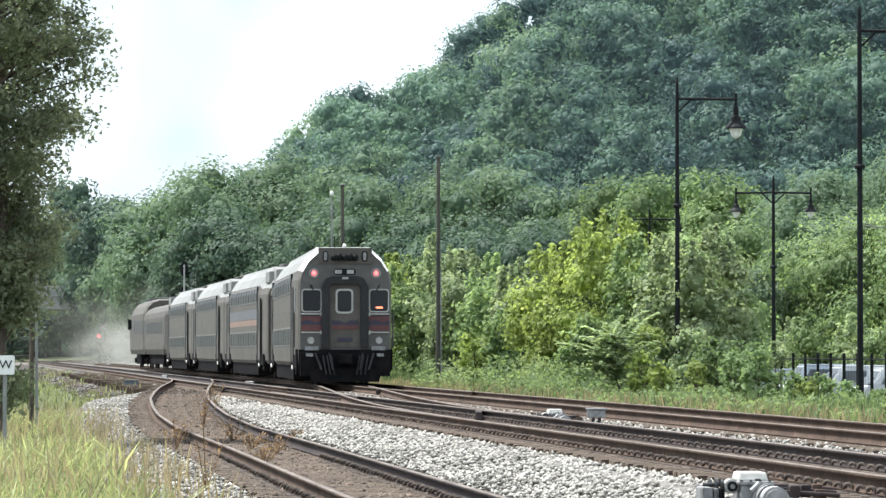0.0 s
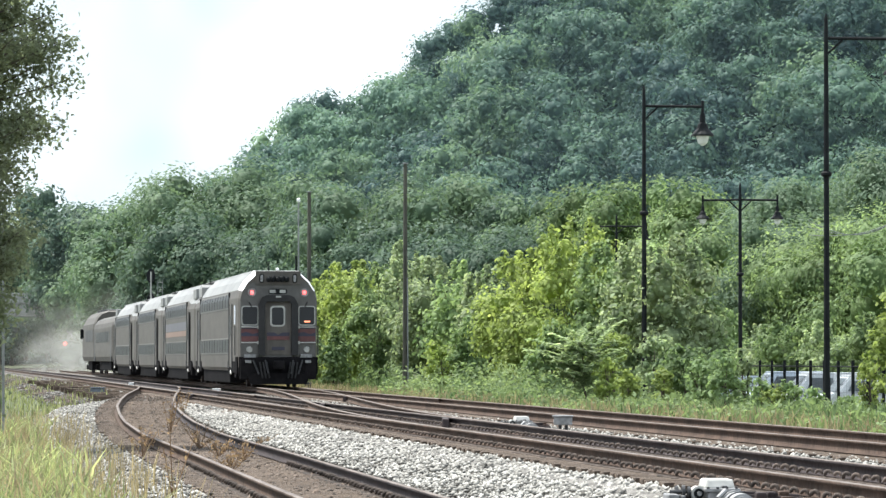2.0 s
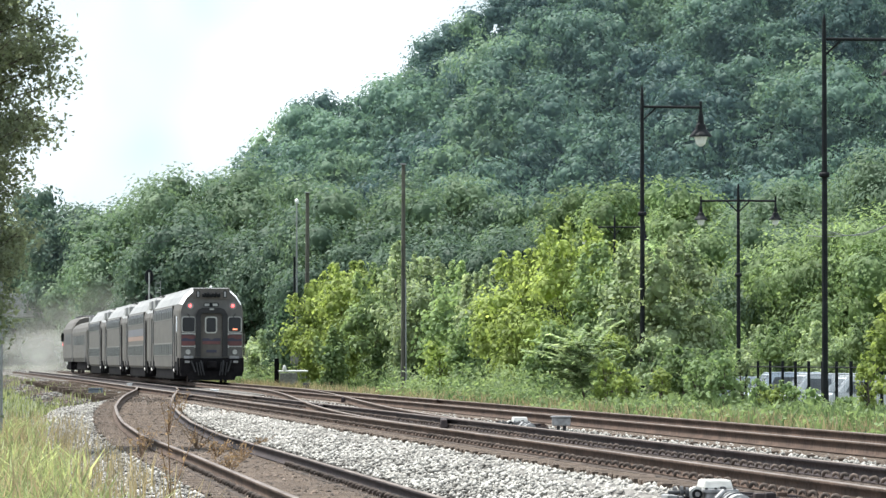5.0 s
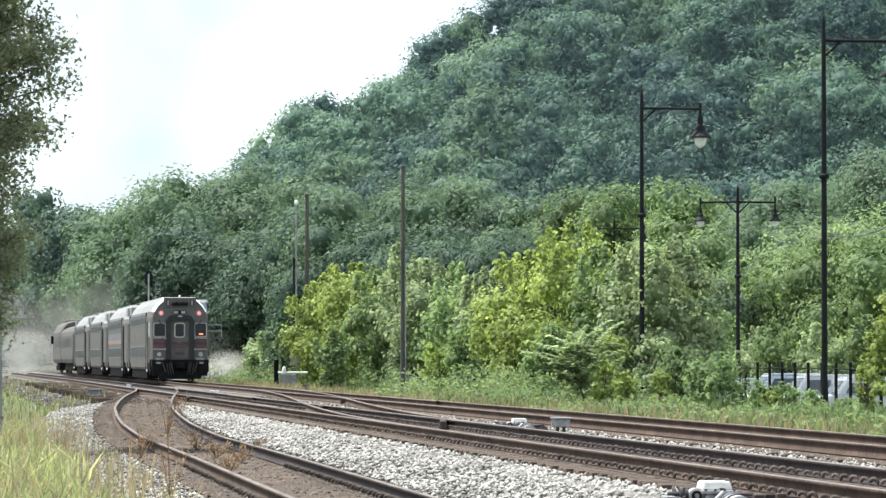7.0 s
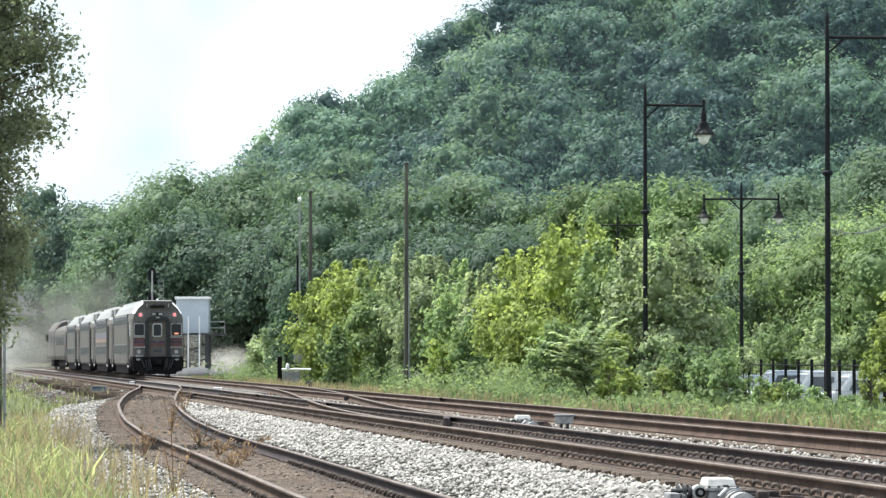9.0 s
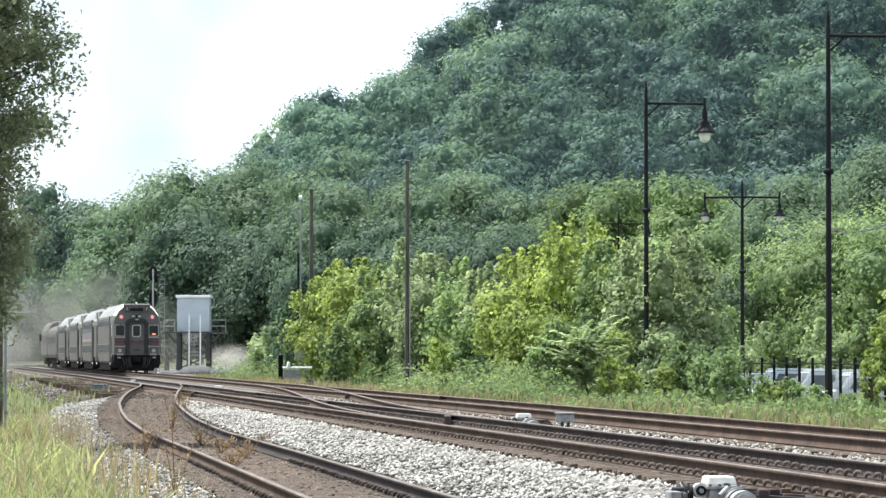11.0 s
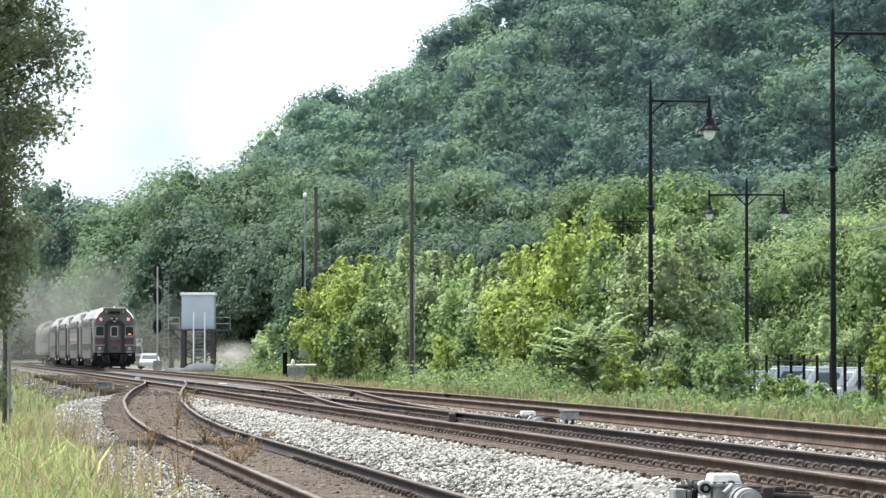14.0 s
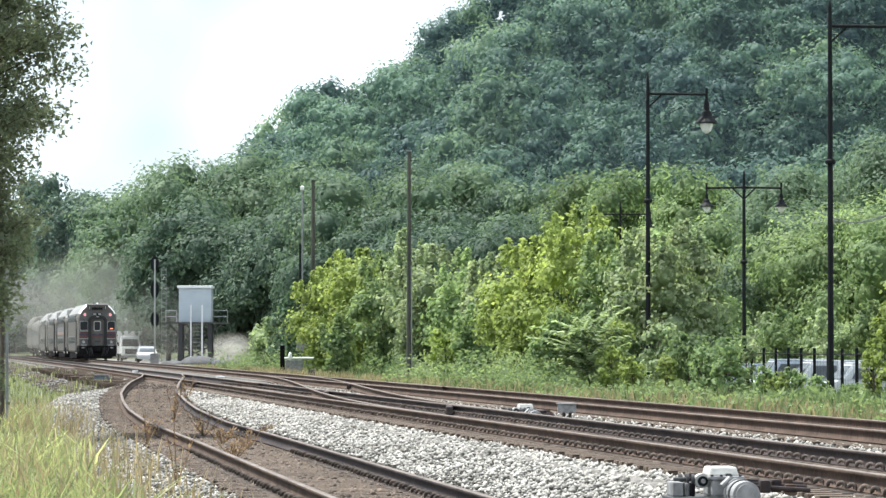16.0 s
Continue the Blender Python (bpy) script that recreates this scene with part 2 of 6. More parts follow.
def box(bm, x0, y0, z0, x1, y1, z1, bevel=0.0, top=(1, 1)):
    """A box; top scales its upper face; bevel rounds its edges."""
    cx, cy = (x0 + x1) / 2, (y0 + y1) / 2
    vs = []
    for z, k in ((z0, (1, 1)), (z1, top)):
        for x, y in ((x0, y0), (x1, y0), (x1, y1), (x0, y1)):
            vs.append(bm.verts.new((cx + (x - cx) * k[0], cy + (y - cy) * k[1], z)))
    fs = [bm.faces.new([vs[i] for i in f]) for f in ((3, 2, 1, 0), (4, 5, 6, 7), (0, 1, 5, 4), (1, 2, 6, 5), (2, 3, 7, 6), (3, 0, 4, 7))]
    if bevel:
        es = list({e for f in fs for e in f.edges})
        bmesh.ops.bevel(bm, geom=es, offset=bevel, segments=2, affect="EDGES", profile=0.6)
    return bm


def rod(bm, a, b, r0, r1=None, seg=8):
    """A round bar from a to b."""
    a, b = Vector(a), Vector(b)
    r1 = r0 if r1 is None else r1
    q = (b - a).to_track_quat("Z", "Y").to_matrix()
    rings = []
    for p, r in ((a, r0), (b, r1)):
        rings.append([bm.verts.new(p + q @ Vector((r * math.cos(2 * math.pi * i / seg), r * math.sin(2 * math.pi * i / seg), 0))) for i in range(seg)])
    for i in range(seg):
        j = (i + 1) % seg
        bm.faces.new((rings[0][i], rings[0][j], rings[1][j], rings[1][i]))
    bm.faces.new(rings[0][::-1])
    bm.faces.new(rings[1])
    return bm


def lathe(bm, profile, centre=(0, 0, 0), seg=14):
    """A turned form about z from (radius, height) pairs."""
    c = Vector(centre)
    rings = [[bm.verts.new(c + Vector((r * math.cos(2 * math.pi * i / seg), r * math.sin(2 * math.pi * i / seg), z))) for i in range(seg)] for r, z in profile]
    for a, b in zip(rings, rings[1:]):
        for i in range(seg):
            j = (i + 1) % seg
            bm.faces.new((a[i], a[j], b[j], b[i]))
    bm.faces.new(rings[0][::-1])
    bm.faces.new(rings[-1])
    return bm


def slab(bm, outline, y0, y1, flip=False):
    """A plate: an outline of (x, z) pairs, extruded from y0 to y1."""
    lo = [bm.verts.new((x, y0, z)) for x, z in outline]
    hi = [bm.verts.new((x, y1, z)) for x, z in outline]
    n = len(outline)
    bm.faces.new(lo)
    bm.faces.new(hi[::-1])
    for i in range(n):
        j = (i + 1) % n
        bm.faces.new((lo[i], hi[i], hi[j], lo[j]))
    return bm


def rounded(x0, z0, x1, z1, r, n=3):
    """The outline of a rounded rectangle."""
    pts = []
    for cx, cz, a in ((x1 - r, z0 + r, -90), (x1 - r, z1 - r, 0), (x0 + r, z1 - r, 90), (x0 + r, z0 + r, 180)):
        for i in range(n + 1):
            t = radians(a + 90 * i / n)
            pts.append((cx + r * math.cos(t), cz + r * math.sin(t)))
    return pts


def smooth01(v):
    v = np.clip(v, 0, 1)
    return v * v * (3 - 2 * v)


# ---- the lie of the land: u is the distance to the side of the railway's line, y runs up the line ----
LEAN = 0.12775
SPREAD = 0.78


def bend(y):
    """The line eases to the left beyond the cabin."""
    return -np.interp(y, [215, 245, 270, 310, 360, 420, 470, 900], [0, 0.1, 0.24, 0.45, 0.7, 1.0, 1.3, 4.2])


def line_x(u, y):
    return u - LEAN * y + bend(y)


def siding_u(y):
    return np.interp(y, [0, 37.6, 45.6, 60.8, 76, 88, 96, 105, 113.6, 122.4, 132, 144, 156], [4.3, 4.52, 4.57, 4.69, 4.74, 4.95, 5.2, 5.56, 6.06, 6.63, 7.3, 8.1, 8.75])


def siding_z(y):
    return -0.36 * (1 - smooth01((np.asarray(y, float) - 72) / 60))


def crossover_u(y):
    return 8.75 + 4.15 * smooth01((np.asarray(y, float) - 64) / 92)


def hill(x, y):
    """A steep wooded slope whose ridge rises to the right and runs level behind."""
    ridge = np.interp(x, [-125, -75, -55, -45, -40, -31.5, -25.6, -21.6, -15.6, -7.7, -1.7, 7.2, 20, 45, 85, 150, 250], [3, 4, 7, 9.5, 15, 22.5, 30.5, 33.5, 34.5, 39, 42.5, 48, 55, 67, 75, 77, 70])
    return ridge * smooth01((y - 440) / 258)


def land(x, y):
    x, y = np.asarray(x, float), np.asarray(y, float)
    u = x + LEAN * y
    z = np.interp(u, [-40, -8, 0, 1.6, 2.6, 5, 15, 17, 21, 25, 28, 32, 80], [-1.0, -0.85, -0.78, -0.76, -0.78, -0.78, -0.75, -0.36, -0.40, -0.62, -0.95, -1.05, -1.05])
    far = smooth01((y - 216) / 48)
    z = z * (1 - far) + far * np.where(u > 15, -0.42, z)
    return z + hill(x, y)


# ---- the setting ----
def ground():
    ys = np.concatenate([np.linspace(-60, 30, 8), np.linspace(36, 330, 99), np.linspace(340, 1300, 60), [1500, 2000, 3000, 4500]])
    ss = np.concatenate([[-2500, -900, -400, -200, -110, -70], np.linspace(-45, 75, 121), [95, 130, 190, 300, 500, 1000, 2500]])
    yy, uu = np.meshgrid(ys, ss, indexing="ij")
    xx = uu - LEAN * np.clip(yy, -60, 700)
    zz = land(xx, yy)
    n = len(ss)
    i = np.arange((len(ys) - 1) * n).reshape(len(ys) - 1, n)[:, :-1].ravel()
    # the wooded slope takes the floor colour with the shade already in it
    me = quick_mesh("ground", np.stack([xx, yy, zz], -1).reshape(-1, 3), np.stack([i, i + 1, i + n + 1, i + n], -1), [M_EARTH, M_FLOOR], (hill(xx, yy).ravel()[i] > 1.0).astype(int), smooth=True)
    tagged(new("ground", me), "grassy earth along the railway rising to a wooded hill", "ground", kind="structure")


def ribbon(name, us, zs, ys, centre, lift, material, label, category):
    """A strip along the line: (u, z) pairs across, carried by centre(y) and lift(y)."""
    v = [(line_x(centre(y) + u, y), y, z + lift(y)) for y in ys for u, z in zip(us, zs)]
    n = len(us)
    f = [(r * n + k, r * n + k + 1, (r + 1) * n + k + 1, (r + 1) * n + k) for r in range(len(ys) - 1) for k in range(n - 1)]
    ob = new(name, quick_mesh(name, v, f, material, smooth=True))
    return tagged(ob, label, category, kind="structure")


def dirt_edge():
    ys = np.linspace(128, 430, 60)
    v = []
    for k, y in enumerate(ys):
        w = 0.5 * noise.noise(Vector((y * 0.11, 3.0, 0))) + 0.3 * noise.noise(Vector((y * 0.4, 8.0, 0)))
        left = 5.3
        v += [(line_x(left - 0.5 + w, y), y, -0.74), (line_x(left + w * 0.6, y), y, -0.5), (line_x(6.5, y), y, -0.33), (line_x(7.55, y), y, -0.2)]
    f = [(r * 4 + k, r * 4 + k + 1, r * 4 + k + 5, r * 4 + k + 4) for r in range(len(ys) - 1) for k in range(3)]
    tagged(new("dirt_verge", quick_mesh("dirt_verge", v, f, M_DIRTY, smooth=True)), "dark dirty cinders along the edge of the main track", "verge", kind="structure")


def beds():
    dirt_edge()
    ys = np.concatenate([np.linspace(5, 200, 80), np.linspace(210, 900, 30)])
    ribbon("ballast_main", [-3.0, -2.4, -1.8, 2.0, 6.2, 7.0, 7.8], [-0.66, -0.45, -0.24, -0.24, -0.24, -0.34, -0.66], ys, lambda y: 8.75, lambda y: 0.0,
           M_BALLAST, "pale crushed stone ballast under two main tracks", "ballast")
    ys = np.linspace(5, 158, 80)
    ribbon("ballast_siding", [-2.3, -1.7, -1.3, 1.3, 1.7, 2.4], [-0.55, -0.30, -0.21, -0.21, -0.26, -0.45], ys, lambda y: float(siding_u(y)), lambda y: float(siding_z(y)),
           M_DIRTY, "dirty brown stone bed of the curving siding", "ballast")


RAIL = [(-0.07, -0.172), (-0.07, -0.160), (-0.012, -0.145), (-0.012, -0.045), (-0.037, -0.036), (-0.037, -0.006), (-0.030, 0.0),
        (0.030, 0.0), (0.037, -0.006), (0.037, -0.036), (0.012, -0.045), (0.012, -0.145), (0.07, -0.160), (0.07, -0.172)]


def rail(parent, us, zs, ys, side, label="", web=None):
    """One rail along u(y) with its rolled section; the running face is bright, the rest rusty."""
    v, n = [], len(RAIL)
    for u, z, y in zip(us, zs, ys):
        v += [(line_x(u, y) + bearing, y, z + pz) for bearing, pz in RAIL]
    f, mi = [], []
    for r in range(len(ys) - 1):
        for k in range(n):
            j = (k + 1) % n
            f.append((r * n + k, (r + 1) * n + k, (r + 1) * n + j, r * n + j))
            mi.append(1 if k in (5, 6, 7) else 0)
    return mesh_part("rail", quick_mesh("rail", v, f, [web or M_RUST, M_HEAD], mi), parent, None, label)


def tie_mesh():
    bm = box(bmesh.new(), -1.3, -0.11, -0.18, 1.3, 0.11, 0.0, 0.012)
    me = bpy.data.meshes.new("tie")
    bmesh.ops.recalc_face_normals(bm, faces=bm.faces[:])
    bm.to_mesh(me)
    bm.free()
    me.materials.append(M_TIE)
    return me


def clip_bits(parent, rails, y0, y1):
    """The rail clips that stand at every tie on both feet of a rail, each a bent bar that arches over the foot, on its plate, joined."""
    vs, fs = [], []
    rng = np.random.default_rng(5)
    for uf, zf in rails:
        y = y0
        while y < y1:
            for s in (-1, 1):
                x0 = line_x(float(uf(y)), y) + s * (0.132 + rng.uniform(-0.008, 0.008))
                z0 = float(zf(y)) - 0.165
                yy = y + rng.uniform(-0.02, 0.02)
                b = len(vs)
                r0, tilt = 0.041 * rng.uniform(0.85, 1.12), rng.uniform(-0.25, 0.25)
                for k in range(7):
                    p = -0.35 + (math.pi + 0.7) * k / 6 + tilt
                    for rr, dy in ((0.3, -0.038), (1.15, -0.032), (1.1, 0.032), (0.3, 0.038)):
                        vs.append((x0 + rr * r0 * math.cos(p), yy + dy + 0.004 * k, z0 + 0.032 + rr * 1.1 * r0 * math.sin(p)))
                for k in range(6):
                    fs += [(b + 4 * k + q, b + 4 * k + (q + 1) % 4, b + 4 * k + 4 + (q + 1) % 4, b + 4 * k + 4 + q) for q in range(4)]
                fs += [(b, b + 1, b + 2, b + 3), (b + 24, b + 25, b + 26, b + 27)]
                b = len(vs)
                for zz in (z0 - 0.03, z0 - 0.004):
                    vs += [(x0 - 0.09, yy - 0.09, zz), (x0 + 0.09, yy - 0.09, zz), (x0 + 0.09, yy + 0.09, zz), (x0 - 0.09, yy + 0.09, zz)]
                fs += [(b + 4, b + 5, b + 6, b + 7), (b, b + 1, b + 5, b + 4), (b + 1, b + 2, b + 6, b + 5), (b + 3, b, b + 4, b + 7)]
            y += 0.43
    mesh_part("rail_clip", quick_mesh("rail_clip", vs, fs, M_CLIP), parent, None, "rows of rusty rail clips on plates")["kind"] = "stuff"


def tracks():
    ys = np.concatenate([np.linspace(8, 200, 97), np.linspace(210, 900, 50)])
    one = tagged(new("track_main_near"), "rusty main track with clips on timber ties", "railway track", kind="structure")
    two = tagged(new("track_main_far"), "main track with worn rails on timber ties", "railway track", kind="structure")
    side = tagged(new("track_siding"), "curving siding with rusty rails in dirty stone", "railway track", kind="structure")
    cross = tagged(new("track_crossover"), "crossover rails linking the two main tracks", "railway track", kind="structure")
    zero = np.zeros_like(ys)
    for s in (-1, 1):
        rail(one, zero + 8.75 + s * SPREAD, zero, ys, s, web=M_RUST if s < 0 else M_RUSTDARK)
        rail(two, zero + 12.9 + s * SPREAD, zero, ys, s)
    sy = np.linspace(6, 157, 160)
    for s in (-1, 1):
        rail(side, siding_u(sy) + s * 0.76, siding_z(sy) + 0.002, sy, s, web=M_RUST if s < 0 else M_RUSTDARK)
    cy = np.linspace(64, 150, 80)
    for s in (-1, 1):
        rail(cross, crossover_u(cy) + s * SPREAD, np.zeros_like(cy) + 0.003, cy, s)
    # check rails, frog castings and joint bars
    for u, y0, y1 in ((8.75 - SPREAD + 0.12, 93, 106), (12.9 + SPREAD - 0.12, 107, 120), (8.75 + SPREAD - 0.12, 117, 126)):
        gy = np.linspace(y0, y1, 8)
        ob = rail(one, np.zeros(8) + u, np.zeros(8) + 0.004, gy, 1, "short guard rail beside the running rail")
        ob.name = "guard_rail"
    for u, y in ((9.53, 97.2), (9.48, 73.5), (7.97, 122.4), (12.12, 116.8)):
        bm = bmesh.new()
        box(bm, line_x(u, y) - 0.13, y - 1.4, -0.165, line_x(u, y) + 0.02, y + 1.4, -0.012, 0.02, (0.8, 0.97))
        part("frog", bm, M_RUSTDARK, one, "dark cast steel crossing block")
    tie = tie_mesh()
    rng = random.Random(3)
    yaw = math.degrees(math.atan(LEAN))
    for owner, uf, zf, y0, n in ((one, lambda y: 8.75, lambda y: 0.0, 27, 280), (two, lambda y: 12.9, lambda y: 0.0, 46, 220), (side, siding_u, siding_z, 24, 225)):
        for k in range(n):
            y = y0 + 0.43 * k
            mesh_part("tie", tie, owner, pose(line_x(float(uf(y)), y) + rng.uniform(-0.05, 0.05), y, float(zf(y)) - 0.181, 0, 0, yaw + rng.uniform(-1, 1)))
    # long timbers of the turnout, their ends sticking out of the verge
    long_tie = box(bmesh.new(), -1.75, -0.12, -0.2, 1.75, 0.12, 0.0, 0.012)
    long_mesh = bpy.data.meshes.new("switch_tie")
    long_tie.to_mesh(long_mesh)
    long_tie.free()
    long_mesh.materials.append(M_TIE)
    y = 134.0
    while y < 232:
        mesh_part("switch_tie", long_mesh, one, pose(line_x(7.45 + rng.uniform(-0.35, 0.15), y), y, -0.185, 0, 0, yaw + rng.uniform(-3, 3)))
        y += rng.choice((1.7, 2.4, 3.2, 4.5))
    clip_bits(one, [(lambda y: 8.75 - SPREAD, lambda y: 0.0), (lambda y: 8.75 + SPREAD, lambda y: 0.0)], 29, 132)
    clip_bits(side, [(lambda y: siding_u(y) - 0.76, siding_z), (lambda y: siding_u(y) + 0.76, siding_z)], 27, 60)


def stones(name, material, spots, sizes, label):
    """Loose broken stones, each an uneven eight-faced lump, joined."""
    rng = np.random.default_rng(len(spots))
    n = len(spots)
    base = np.array([(1, 0, 0), (-1, 0, 0), (0, 1, 0), (0, -1, 0), (0, 0, 1), (0, 0, -1)], float)
    v = base[None] * rng.uniform(0.55, 1.2, (n, 6, 1)) + rng.normal(0, 0.16, (n, 6, 3))
    a = rng.uniform(0, 6.28, n)
    c, s = np.cos(a), np.sin(a)
    v = np.stack([v[..., 0] * c[:, None] - v[..., 1] * s[:, None], v[..., 0] * s[:, None] + v[..., 1] * c[:, None], v[..., 2] * 0.75], -1)
    v = v * sizes[:, None, None] + spots[:, None]
    f = np.array([(0, 2, 4), (2, 1, 4), (1, 3, 4), (3, 0, 4), (2, 0, 5), (1, 2, 5), (3, 1, 5), (0, 3, 5)])
    f = (f[None] + 6 * np.arange(n)[:, None, None]).reshape(-1, 3)
    tagged(new(name, quick_mesh(name, v.reshape(-1, 3), f, material)), label, "ballast", kind="stuff")


def scatter(count, y0, y1, u0, u1, power=2.0, seed=1):
    """Spots between u0(y) and u1(y), denser towards the near end."""
    rng = np.random.default_rng(seed)
    y = y0 + (y1 - y0) * rng.uniform(0, 1, count) ** power
    a, b = u0(y), u1(y)
    u = a + (b - a) * rng.uniform(0, 1, count)
    return y, u, rng


def ballast_stones():
    y, u, rng = scatter(31000, 27, 120, lambda y: siding_u(y) + 1.0, lambda y: np.maximum(7.75 + 0 * y, siding_u(y) + 1.05), 1.5, 2)
    dip = np.interp(u, [5.4, 6.4, 7.2], [-0.44, -0.31, -0.25])
    mound = np.maximum(dip, np.interp(u - siding_u(y), [1.0, 1.7, 2.4], [-0.22, -0.26, -0.5]) + siding_z(y))
    z = mound + rng.uniform(-0.03, 0.03, len(u))
    stones("ballast_stones_between", M_STONE, np.stack([line_x(u, y), y, z], -1), rng.uniform(0.02, 0.052, len(u)), "pale grey broken ballast stones between the tracks")
    y, u, rng = scatter(11000, 40, 136, lambda y: 9.75 + 0 * y, lambda y: 11.9 + 0 * y, 1.6, 4)
    stones("ballast_stones_middle", M_STONE, np.stack([line_x(u, y), y, -0.235 + rng.uniform(-0.02, 0.05, len(u))], -1), rng.uniform(0.02, 0.05, len(u)), "pale ballast stones between the main tracks")
    y, u, rng = scatter(15000, 29, 125, lambda y: siding_u(y) - 2.9, lambda y: siding_u(y) - 1.35, 1.6, 6)
    z = siding_z(y) + np.interp(u - siding_u(y), [-2.9, -2.5, -1.7, -1.3], [-0.46, -0.40, -0.28, -0.2])
    stones("ballast_stones_shoulder", M_STONE, np.stack([line_x(u, y), y, z + rng.uniform(-0.02, 0.03, len(u))], -1), rng.uniform(0.02, 0.05, len(u)), "pale stones on the shoulder of the siding")
    y, u, rng = scatter(11000, 27, 140, lambda y: siding_u(y) - 1.35, lambda y: siding_u(y) + 1.0, 1.6, 8)
    stones("ballast_stones_siding", M_DSTONE, np.stack([line_x(u, y), y, siding_z(y) - 0.2 + rng.uniform(-0.02, 0.02, len(u))], -1), rng.uniform(0.02, 0.055, len(u)), "rust-stained dirty stones in the siding")


def verge_rocks():
    y, u, rng = scatter(4200, 96, 300, lambda y: 4.4 + 0 * y, lambda y: 7.5 + 0 * y, 1.3, 16)
    z = np.interp(u, [4.4, 5.3, 6.5, 7.55], [-0.72, -0.5, -0.33, -0.2])
    stones("verge_rocks", M_DSTONE, np.stack([line_x(u, y), y, z], -1), rng.uniform(0.03, 0.08, len(u)), "dark cinders and broken rock beside the main track")
    y, u, rng = scatter(2600, 100, 280, lambda y: 4.2 + 0 * y, lambda y: 7.3 + 0 * y, 1.2, 17)
    patch = np.sin(y * 0.17) * np.sin(u * 1.7 + y * 0.05) > 0.1
    y, u = y[patch], u[patch]
    z = np.interp(u, [4.4, 5.3, 6.5, 7.55], [-0.68, -0.47, -0.30, -0.18])
    stones("spilled_ballast", M_STONE, np.stack([line_x(u, y), y, z], -1), rng.uniform(0.04, 0.10, len(u)), "patches of pale spilled ballast on the verge")


# ---- plants ----
def leaves(points, normals, size, rng, long=1.5, droop=0.0, simple=False, loose=0.55):
    """Pointed leaves at the points: bent four-cornered ones, or simple three-cornered ones for far foliage."""
    n = len(points)
    a = rng.normal(0, 1, (n, 3))
    nn = normals + rng.normal(0, loose, (n, 3))
    nn /= np.linalg.norm(nn, axis=1)[:, None] + 1e-9
    t = np.cross(nn, a)
    t[:, 2] -= droop
    t /= np.linalg.norm(t, axis=1)[:, None] + 1e-9
    b = np.cross(nn, t)
    s = size * rng.uniform(0.6, 1.35, (n, 1))
    if simple:
        v = np.stack([points - t * s * long / 2 + b * s / 2, points + t * s * long / 2, points - t * s * long / 2 - b * s / 2], 1)
        return v.reshape(-1, 3), np.arange(3 * n).reshape(n, 3)
    v = np.stack([points - t * s * long / 2, points + b * s / 2 + nn * s * 0.12, points + t * s * long / 2, points - b * s / 2 + nn * s * 0.12], 1)
    return v.reshape(-1, 3), np.arange(4 * n).reshape(n, 4)


def lumps_of(rng, rx, ry, h, count, low=0.0, small=0.32):
    """Centres and radii of a crown's clumps inside an egg of half-widths rx, ry and height h."""
    d = rng.normal(0, 1, (count, 3))
    d /= np.linalg.norm(d, axis=1)[:, None]
    if low > 0.4:
        d[:, 2] = np.where(d[:, 2] < -0.55, -d[:, 2], d[:, 2])
    k = rng.uniform(0.35, 0.95, (count, 1)) ** 0.6
    c = d * k * np.array([rx, ry, h / 2]) * 0.86
    c[:, 2] += h / 2 + low
    r = small * min(rx, h / 2) * rng.uniform(0.65, 1.35, count)
    return c, r


def crown_arrays(rng, c, r, size, per_area, long=1.5, inner=True, rag=0.12, droop=0.0, core=0.52, simple=False, flat=0.92):
    """Leaves over all clumps, leaving out those buried in another; a rough core inside each keeps the light out."""
    pts, nor = [], []
    for k, (ci, ri) in enumerate(zip(c, r)):
        n = max(12, int(per_area * 4 * math.pi * ri * ri / (size * size)))
        d = rng.normal(0, 1, (n, 3))
        d /= np.linalg.norm(d, axis=1)[:, None]
        d = d[(d[:, 2] > -0.7) & ((not simple) | (d[:, 1] < 0.45) | (rng.uniform(0, 1, n) < 0.3))]
        n = len(d)
        # small twigs make the clump's outline uneven
        lump = 1 + 0.16 * np.sin(d[:, :1] * 7 + k * 1.7) * np.sin(d[:, 1:2] * 6 + k) + 0.10 * np.sin(d[:, 2:] * 11 + k * 2.3)
        rad = ri * lump * (1 - rag + 2.2 * rag * rng.uniform(0, 1, (n, 1)) ** 1.5)
        p = ci + d * rad * np.array([1.08, 1.08, flat])
        far = ((p[:, None, :] - c[None]) ** 2).sum(2) > (0.78 * r[None]) ** 2
        far[:, k] = True
        gap = far.all(1)
        pts.append(p[gap])
        nor.append(d[gap] + np.array([0, 0, 0.3]))
    v, f = leaves(np.concatenate(pts), np.concatenate(nor), size, rng, long, droop, simple, 0.3 if simple else 0.36)
    if inner:
        vs, fs, base = [v], [f], len(v)
        m, q = 8, 5
        th, ph = np.meshgrid(np.linspace(0, 2 * np.pi, m, endpoint=False), np.linspace(0.15, np.pi - 0.15, q))
        ball = np.stack([np.sin(ph) * np.cos(th), np.sin(ph) * np.sin(th), np.cos(ph)], -1)
        i = np.arange(q * m).reshape(q, m)
        quads = np.stack([i[:-1], np.roll(i, -1, 1)[:-1], np.roll(i, -1, 1)[1:], i[1:]], -1).reshape(-1, 4)
        if simple:
            quads = np.concatenate([quads[:, :3], quads[:, [0, 2, 3]]])
        for ci, ri in zip(c, r):
            vs.append((ball * ri * core * rng.uniform(0.8, 1.1, (q, m, 1)) + ci).reshape(-1, 3))
            fs.append(quads + base)
            base += q * m
        v, f = np.concatenate(vs), np.concatenate(fs)
    return v, f


